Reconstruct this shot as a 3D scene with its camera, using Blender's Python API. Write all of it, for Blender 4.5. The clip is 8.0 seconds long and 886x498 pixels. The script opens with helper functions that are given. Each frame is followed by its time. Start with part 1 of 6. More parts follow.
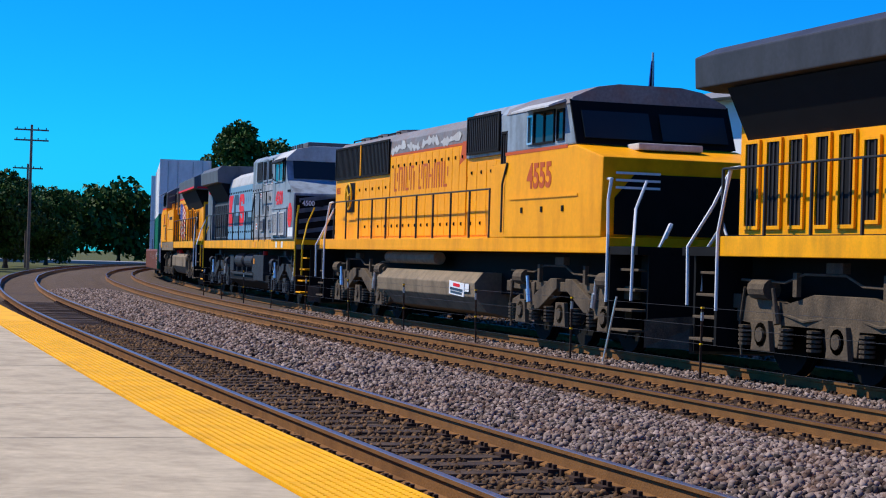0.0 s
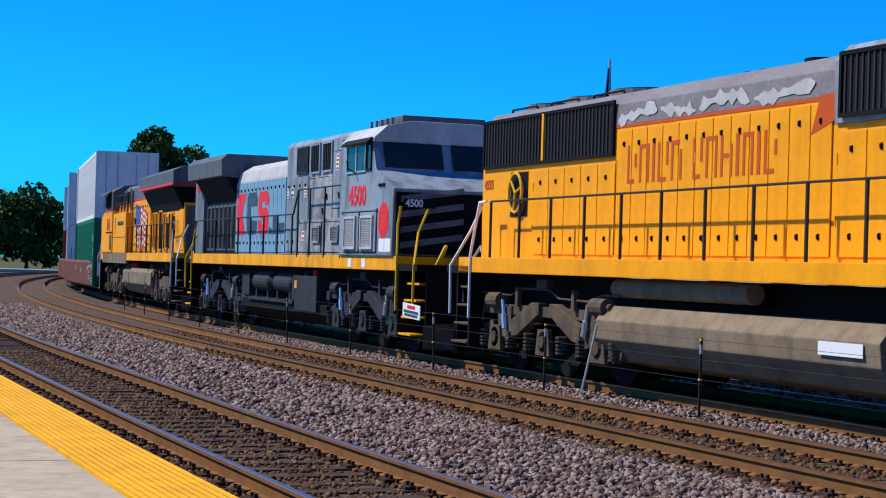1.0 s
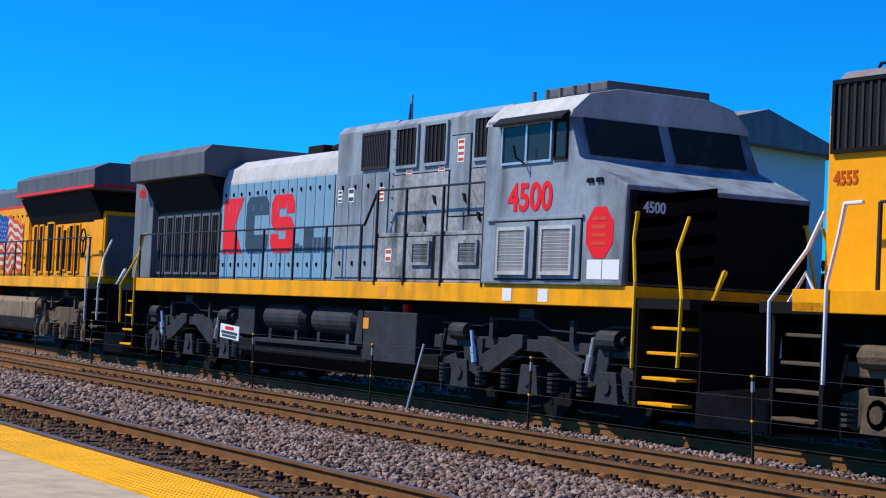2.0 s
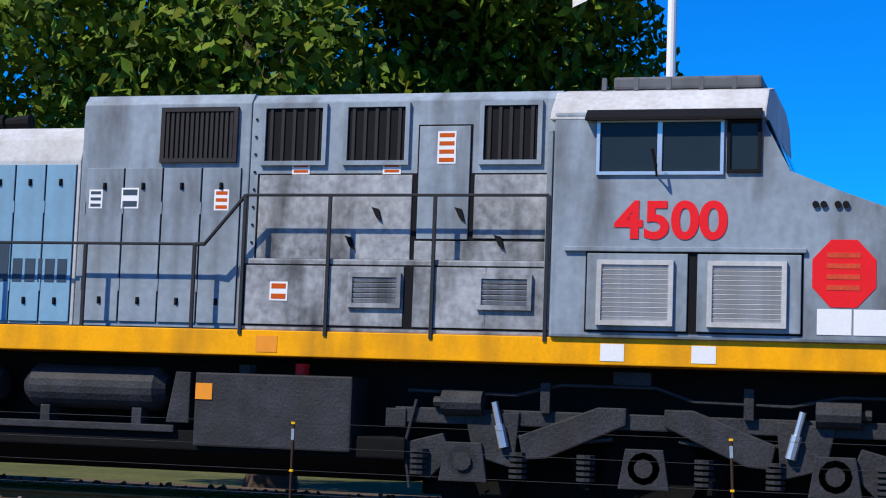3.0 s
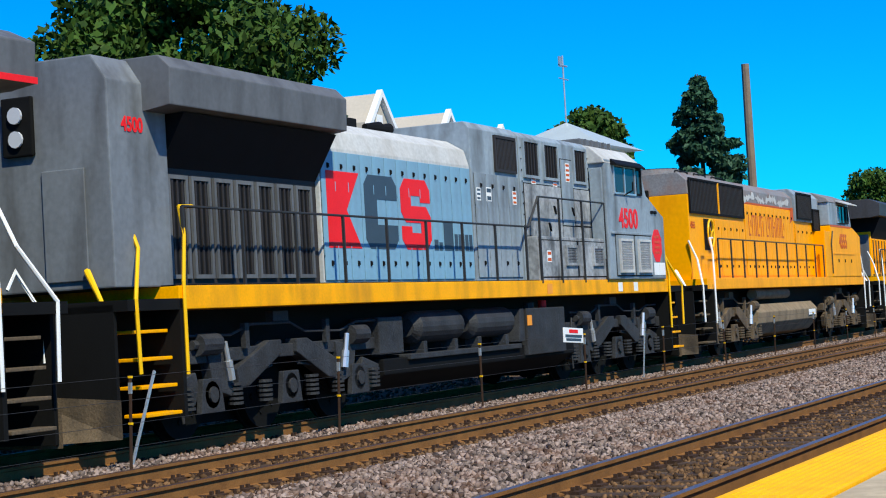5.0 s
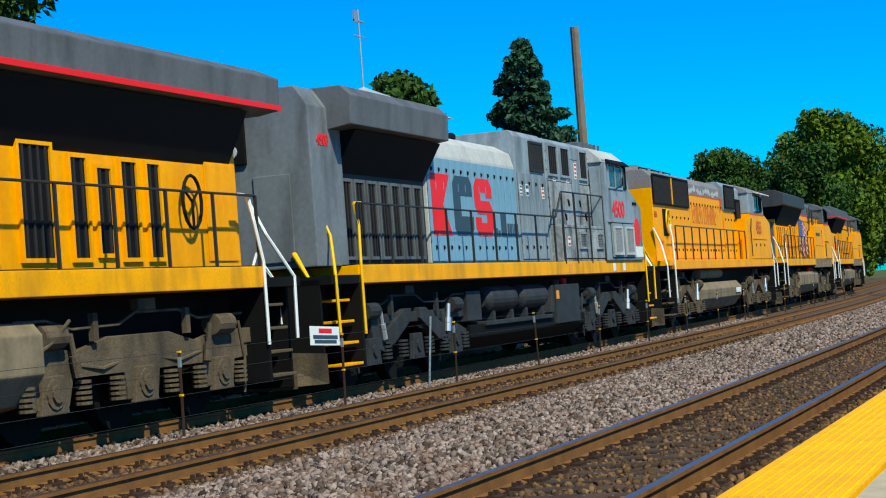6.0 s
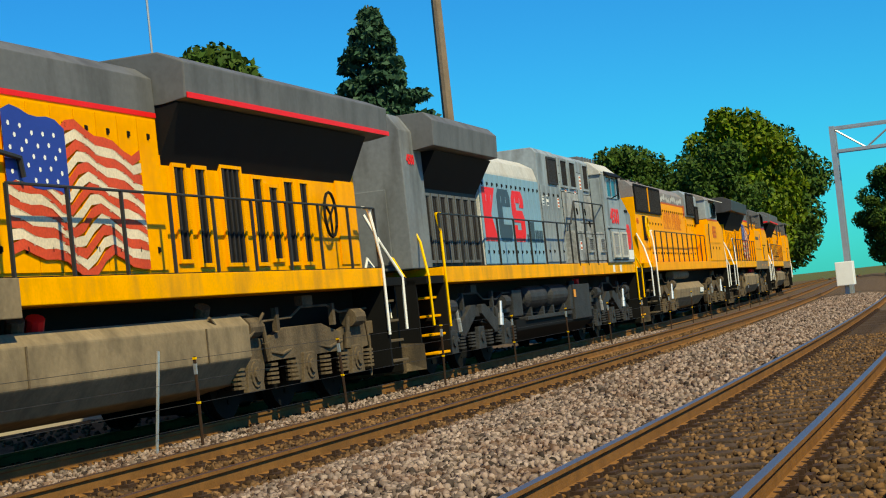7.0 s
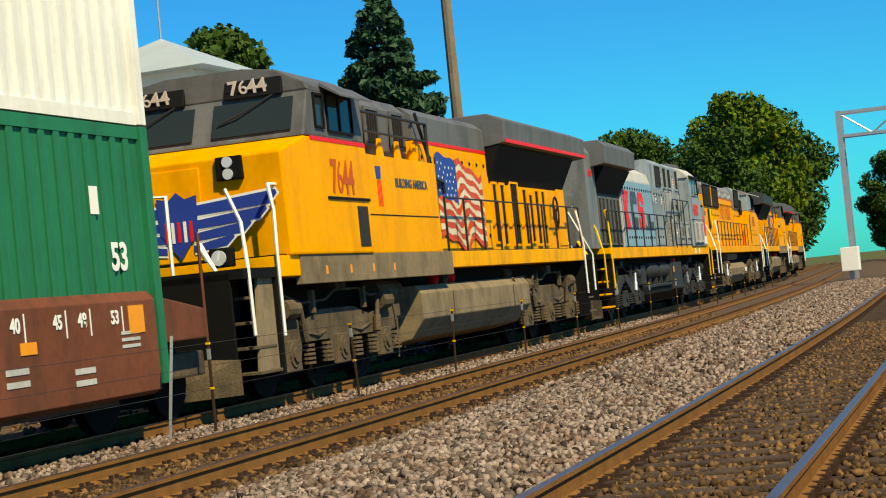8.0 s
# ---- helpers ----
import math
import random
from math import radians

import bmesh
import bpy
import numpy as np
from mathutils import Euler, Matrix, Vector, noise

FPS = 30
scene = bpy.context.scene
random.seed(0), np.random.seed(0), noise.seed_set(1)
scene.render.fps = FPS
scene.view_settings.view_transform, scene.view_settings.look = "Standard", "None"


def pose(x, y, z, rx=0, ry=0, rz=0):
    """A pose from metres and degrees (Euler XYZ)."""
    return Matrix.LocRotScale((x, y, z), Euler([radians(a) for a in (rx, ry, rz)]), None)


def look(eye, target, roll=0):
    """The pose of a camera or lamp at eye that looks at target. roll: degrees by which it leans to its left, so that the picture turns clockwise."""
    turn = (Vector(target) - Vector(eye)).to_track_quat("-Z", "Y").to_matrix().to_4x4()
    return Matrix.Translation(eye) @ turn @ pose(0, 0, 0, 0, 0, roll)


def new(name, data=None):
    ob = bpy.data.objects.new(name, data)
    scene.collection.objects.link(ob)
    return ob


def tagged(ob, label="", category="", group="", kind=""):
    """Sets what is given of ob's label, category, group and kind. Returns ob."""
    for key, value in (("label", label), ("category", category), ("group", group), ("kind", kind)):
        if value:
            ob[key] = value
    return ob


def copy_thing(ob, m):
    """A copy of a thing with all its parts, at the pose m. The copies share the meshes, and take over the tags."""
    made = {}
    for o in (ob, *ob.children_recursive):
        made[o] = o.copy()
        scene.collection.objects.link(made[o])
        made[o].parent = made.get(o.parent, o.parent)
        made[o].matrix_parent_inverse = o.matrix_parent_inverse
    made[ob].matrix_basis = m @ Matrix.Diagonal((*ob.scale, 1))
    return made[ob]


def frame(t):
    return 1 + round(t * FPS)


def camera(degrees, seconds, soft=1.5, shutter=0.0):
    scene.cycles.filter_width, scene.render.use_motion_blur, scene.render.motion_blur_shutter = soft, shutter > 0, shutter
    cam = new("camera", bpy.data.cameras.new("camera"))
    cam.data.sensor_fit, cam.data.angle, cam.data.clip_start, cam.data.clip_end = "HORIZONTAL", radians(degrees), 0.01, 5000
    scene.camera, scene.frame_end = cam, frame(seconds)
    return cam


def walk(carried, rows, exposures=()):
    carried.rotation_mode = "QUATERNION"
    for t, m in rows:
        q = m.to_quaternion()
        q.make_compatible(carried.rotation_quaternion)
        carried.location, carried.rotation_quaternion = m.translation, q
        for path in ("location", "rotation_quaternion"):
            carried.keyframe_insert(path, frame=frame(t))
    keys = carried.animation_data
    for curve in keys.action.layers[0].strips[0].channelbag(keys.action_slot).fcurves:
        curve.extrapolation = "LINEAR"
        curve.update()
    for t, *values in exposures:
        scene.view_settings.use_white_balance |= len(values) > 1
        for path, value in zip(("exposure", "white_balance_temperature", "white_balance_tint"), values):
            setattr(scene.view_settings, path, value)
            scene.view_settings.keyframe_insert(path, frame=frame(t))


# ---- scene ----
cam = camera(28.39, 8.0, soft=1.1)
PATH = [
    (0.0, pose(8.37, -1.01, 1.47, 90.32, -1.66, 71.71)),
    (0.5, pose(6.36, -1.29, 1.73, 90.07, -1.45, 69.92)),
    (1.0, pose(5.89, -1.04, 1.71, 90.60, -1.71, 68.75)),
    (1.2, pose(5.82, -1.12, 1.72, 90.73, -1.77, 67.91)),
    (2.3, pose(6.73, -3.64, 1.25, 93.23, -3.19, 52.70)),
    (2.5, pose(5.90, -4.41, 1.11, 94.19, -3.41, 45.06)),
    (3.0, pose(2.65, -7.45, 1.01, 95.51, -2.10, 16.28)),
    (3.5, pose(-5.35, -6.82, 1.14, 94.27, 1.29, -28.02)),
    (4.0, pose(-7.71, -4.15, 1.19, 93.38, 2.31, -49.85)),
    (4.2, pose(-7.71, -3.23, 1.23, 93.19, 2.50, -54.99)),
    (5.3, pose(-3.53, -0.76, 1.39, 91.92, 3.71, -64.40)),
    (5.5, pose(-1.99, -0.39, 1.41, 91.73, 4.07, -65.14)),
    (6.0, pose(1.57, 0.03, 1.25, 91.71, 4.34, -68.07)),
    (6.5, pose(7.48, 0.74, 1.35, 91.99, 4.92, -71.39)),
    (7.0, pose(10.77, 1.52, 1.13, 92.02, 6.15, -70.74)),
    (7.5, pose(10.80, 1.56, 1.24, 92.28, 5.43, -70.63)),
    (8.0, pose(10.89, 1.74, 1.19, 91.44, 5.83, -70.73)),
]
walk(cam, PATH, [(0.0, 0.0, 6500, 10), (1.2, 0.0, 6500, 10), (2.5, 0.0, 6500, 10), (4.2, 0.2, 6700, 7), (5.5, 0.1, 6800, -6), (6.5, 0.02, 7700, -12), (7.0, 0.1, 10300, -8), (8.0, 0.2, 11200, -7)])

# ---- world and sun ----
SUN_TO = Vector((-0.42, -0.58, 0.82)).normalized()
world = bpy.data.worlds.new("world")
scene.world = world
world.use_nodes = True
wn, wl = world.node_tree.nodes, world.node_tree.links
sky = wn.new("ShaderNodeTexSky")
sky.sky_type, sky.sun_disc = "NISHITA", False
sky.sun_elevation = math.asin(SUN_TO.z)
sky.sun_rotation = math.atan2(SUN_TO.x, SUN_TO.y)
sky.air_density, sky.dust_density, sky.ozone_density = 1.0, 0.2, 3.0
tone = wn.new("ShaderNodeHueSaturation")
tone.inputs["Saturation"].default_value = 1.35
tint = wn.new("ShaderNodeMix")
tint.data_type, tint.blend_type = "RGBA", "MULTIPLY"
tint.inputs[0].default_value = 1.0
tint.inputs[7].default_value = (0.03, 0.86, 1.7, 1)
wl.new(sky.outputs[0], tone.inputs["Color"])
wl.new(tone.outputs[0], tint.inputs[6])
wl.new(tint.outputs[2], wn["Background"].inputs["Color"])
wn["Background"].inputs["Strength"].default_value = 0.10
sun = new("sun", bpy.data.lights.new("sun", "SUN"))
sun.data.energy, sun.data.angle, sun.data.color = 5.0, radians(0.7), (1.0, 0.93, 0.80)
sun.matrix_basis = look(SUN_TO * 100, (0, 0, 0))

# ---- building helpers ----
def bend(x):
    """Sideways sweep of the curved tracks at a place along them; also for arrays."""
    return 0.00096 * np.minimum(0, x + 25) ** 2 + 0.00035 * np.maximum(0, np.minimum(x, 110) + 18) ** 2 + 0.0896 * np.maximum(0, x - 110)


def bend_turn(x):
    return math.degrees(math.atan(0.00192 * min(0, x + 25) + 0.0007 * max(0, min(x, 110) + 18)))


def part(name, bm, material, parent=None, label="", smooth=False):
    me = bpy.data.meshes.new(name)
    if isinstance(bm, bmesh.types.BMesh):
        bmesh.ops.recalc_face_normals(bm, faces=bm.faces)
        bm.to_mesh(me)
        bm.free()
    else:
        me = bm
    if not me.materials:
        me.materials.append(material)
    if smooth:
        me.polygons.foreach_set("use_smooth", [True] * len(me.polygons))
    ob = new(name, me)
    ob.parent = parent
    if label:
        ob["label"] = label
    return ob


def again(ob, m, parent=None):
    """Another piece on the same mesh."""
    o = new(ob.name.split(".")[0], ob.data)
    o.parent = parent or ob.parent
    o.matrix_basis = m
    return o


def bx(bm, x0, x1, y0, y1, z0, z1, bevel=0.0):
    x0, x1 = sorted((x0, x1))
    y0, y1 = sorted((y0, y1))
    vs = [bm.verts.new((x, y, z)) for x in (x0, x1) for y in (y0, y1) for z in (z0, z1)]
    fs = [bm.faces.new([vs[i] for i in f]) for f in ((0, 1, 3, 2), (4, 6, 7, 5), (0, 4, 5, 1), (2, 3, 7, 6), (0, 2, 6, 4), (1, 5, 7, 3))]
    if bevel:
        es = list({e for f in fs for e in f.edges})
        bmesh.ops.bevel(bm, geom=es, offset=bevel, segments=2, affect="EDGES", profile=0.6)
    return bm


def box(x0, x1, y0, y1, z0, z1, bevel=0.0):
    return bx(bmesh.new(), x0, x1, y0, y1, z0, z1, bevel)


def prism_y(bm, pts, y0, y1, bevel=0.0):
    a = [bm.verts.new((x, y0, z)) for x, z in pts]
    b = [bm.verts.new((x, y1, z)) for x, z in pts]
    fs = [bm.faces.new(a), bm.faces.new(b[::-1])]
    n = len(pts)
    fs += [bm.faces.new((a[i], b[i], b[(i + 1) % n], a[(i + 1) % n])) for i in range(n)]
    if bevel:
        bmesh.ops.bevel(bm, geom=list({e for f in fs for e in f.edges}), offset=bevel, segments=2, affect="EDGES", profile=0.6)
    return bm


def prism_x(bm, pts, x0, x1, bevel=0.0):
    a = [bm.verts.new((x0, y, z)) for y, z in pts]
    b = [bm.verts.new((x1, y, z)) for y, z in pts]
    fs = [bm.faces.new(a), bm.faces.new(b[::-1])]
    n = len(pts)
    fs += [bm.faces.new((a[i], b[i], b[(i + 1) % n], a[(i + 1) % n])) for i in range(n)]
    if bevel:
        bmesh.ops.bevel(bm, geom=list({e for f in fs for e in f.edges}), offset=bevel, segments=2, affect="EDGES", profile=0.6)
    return bm


def cyl(bm, p0, p1, r, seg=12, r1=None):
    p0, p1 = Vector(p0), Vector(p1)
    d = p1 - p0
    m = Matrix.Translation((p0 + p1) / 2) @ d.to_track_quat("Z", "Y").to_matrix().to_4x4()
    bmesh.ops.create_cone(bm, cap_ends=True, segments=seg, radius1=r, radius2=r if r1 is None else r1, depth=d.length, matrix=m)
    return bm


def tube(bm, pts, r, seg=6):
    """One connected round bar through the points, mitred at its bends."""
    pts = [Vector(p) for p in pts]
    rings = []
    for i, p in enumerate(pts):
        a = (p - pts[i - 1]).normalized() if i else None
        b = (pts[i + 1] - p).normalized() if i + 1 < len(pts) else None
        d = (a + b).normalized() if a and b and (a + b).length > 1e-4 else (a or b)
        wide = 1.0 / max(0.5, a.dot(d)) if a and b else 1.0
        ref = Vector((0, 1, 0)) if abs(d.y) < 0.9 else Vector((1, 0, 0))
        u = d.cross(ref).normalized()
        w = u.cross(d)
        rings.append([bm.verts.new(p + (u * math.cos(k * 2 * math.pi / seg) + w * math.sin(k * 2 * math.pi / seg)) * r * wide) for k in range(seg)])
    for a, b in zip(rings, rings[1:]):
        for k in range(seg):
            bm.faces.new((a[k], a[(k + 1) % seg], b[(k + 1) % seg], b[k]))
    bm.faces.new(rings[0])
    bm.faces.new(rings[-1])
    return bm


def mirror_pts(half):
    """A closed cross-section from its half with positive first values, going up."""
    return [(y, z) for y, z in half] + [(-y, z) for y, z in half[::-1]]


def text_mesh(words, size, width):
    cu = bpy.data.curves.new("text", "FONT")
    cu.body, cu.size, cu.extrude, cu.space_character, cu.offset = words, size, 0.003, width, size * (0.006 if "6" in words else 0.028)
    tmp = bpy.data.objects.new("text", cu)
    me = bpy.data.meshes.new_from_object(tmp)
    bpy.data.objects.remove(tmp)
    me.materials.clear()
    return me


def lettering(name, words, size, material, parent, place, label="", width=1.0, wide=0.9):
    """Flat lettering, a part for each character; place: pose of its first lower corner."""
    def right(me):
        return max(v.co.x for v in me.vertices)
    for i, ch in enumerate(words):
        if ch == " ":
            continue
        me = text_mesh(ch, size, width)
        me.name = name
        dx = right(text_mesh(words[:i + 1], size, width)) - right(me)
        ob = part(name, me, material, parent, label)
        ob.matrix_basis = place @ Matrix.Diagonal((wide, 1, 1, 1)) @ Matrix.Translation((dx, 0, 0))


def on_side(x, y, z, s):
    """Pose of flat writing on a wall that faces s along y."""
    return pose(x, y, z, 90, 0, 0 if s < 0 else 180)


# ---- materials ----
def mat(name, col, rough=0.5, metal=0.0, var=0.2, scale=1.5, grime=None, amount=0.35, bump=0.0, bscale=60.0, streak=0.25, island=0.0):
    m = bpy.data.materials.new(name)
    m.use_nodes = True
    n, l = m.node_tree.nodes, m.node_tree.links
    p = n["Principled BSDF"]
    p.inputs["Roughness"].default_value = rough
    p.inputs["Metallic"].default_value = metal
    p.inputs["Specular IOR Level"].default_value = 0.5 if metal else 0.15
    tc = n.new("ShaderNodeTexCoord")
    big = n.new("ShaderNodeTexNoise")
    big.inputs["Scale"].default_value, big.inputs["Detail"].default_value = scale, 6
    fine = n.new("ShaderNodeTexNoise")
    fine.inputs["Scale"].default_value, fine.inputs["Detail"].default_value = scale * 14, 4
    for t in (big, fine):
        l.new(tc.outputs["Object"], t.inputs["Vector"])
    add = n.new("ShaderNodeMath")
    add.operation = "ADD"
    l.new(big.outputs["Fac"], add.inputs[0])
    l.new(fine.outputs["Fac"], add.inputs[1])
    rng = n.new("ShaderNodeMapRange")
    rng.inputs["From Min"].default_value, rng.inputs["From Max"].default_value = 0.6, 1.4
    rng.inputs["To Min"].default_value, rng.inputs["To Max"].default_value = 1 - var, 1 + var
    l.new(add.outputs[0], rng.inputs["Value"])
    hsv = n.new("ShaderNodeHueSaturation")
    hsv.inputs["Color"].default_value = (*col, 1)
    out = rng.outputs[0]
    if island:
        geo = n.new("ShaderNodeNewGeometry")
        r2 = n.new("ShaderNodeMapRange")
        r2.inputs["To Min"].default_value, r2.inputs["To Max"].default_value = 1 - island, 1 + island
        l.new(geo.outputs["Random Per Island"], r2.inputs["Value"])
        mul = n.new("ShaderNodeMath")
        mul.operation = "MULTIPLY"
        l.new(out, mul.inputs[0])
        l.new(r2.outputs[0], mul.inputs[1])
        out = mul.outputs[0]
    l.new(out, hsv.inputs["Value"])
    last = hsv.outputs[0]
    if grime:
        mp = n.new("ShaderNodeMapping")
        mp.inputs["Scale"].default_value = (3.0, 3.0, streak * 3)
        l.new(tc.outputs["Object"], mp.inputs["Vector"])
        g = n.new("ShaderNodeTexNoise")
        g.inputs["Scale"].default_value, g.inputs["Detail"].default_value = 1.0, 8
        l.new(mp.outputs[0], g.inputs["Vector"])
        gr = n.new("ShaderNodeMapRange")
        gr.inputs["From Min"].default_value, gr.inputs["From Max"].default_value = 0.45, 0.75
        gr.inputs["To Max"].default_value = amount
        l.new(g.outputs["Fac"], gr.inputs["Value"])
        mx = n.new("ShaderNodeMix")
        mx.data_type = "RGBA"
        mx.inputs[7].default_value = (*grime, 1)
        l.new(gr.outputs[0], mx.inputs[0])
        l.new(last, mx.inputs[6])
        last = mx.outputs[2]
    l.new(last, p.inputs["Base Color"])
    if bump:
        b = n.new("ShaderNodeBump")
        b.inputs["Strength"].default_value = bump
        b.inputs["Distance"].default_value = 0.02
        bn = n.new("ShaderNodeTexNoise")
        bn.inputs["Scale"].default_value, bn.inputs["Detail"].default_value = bscale, 5
        l.new(tc.outputs["Object"], bn.inputs["Vector"])
        l.new(bn.outputs["Fac"], b.inputs["Height"])
        l.new(b.outputs[0], p.inputs["Normal"])
    return m


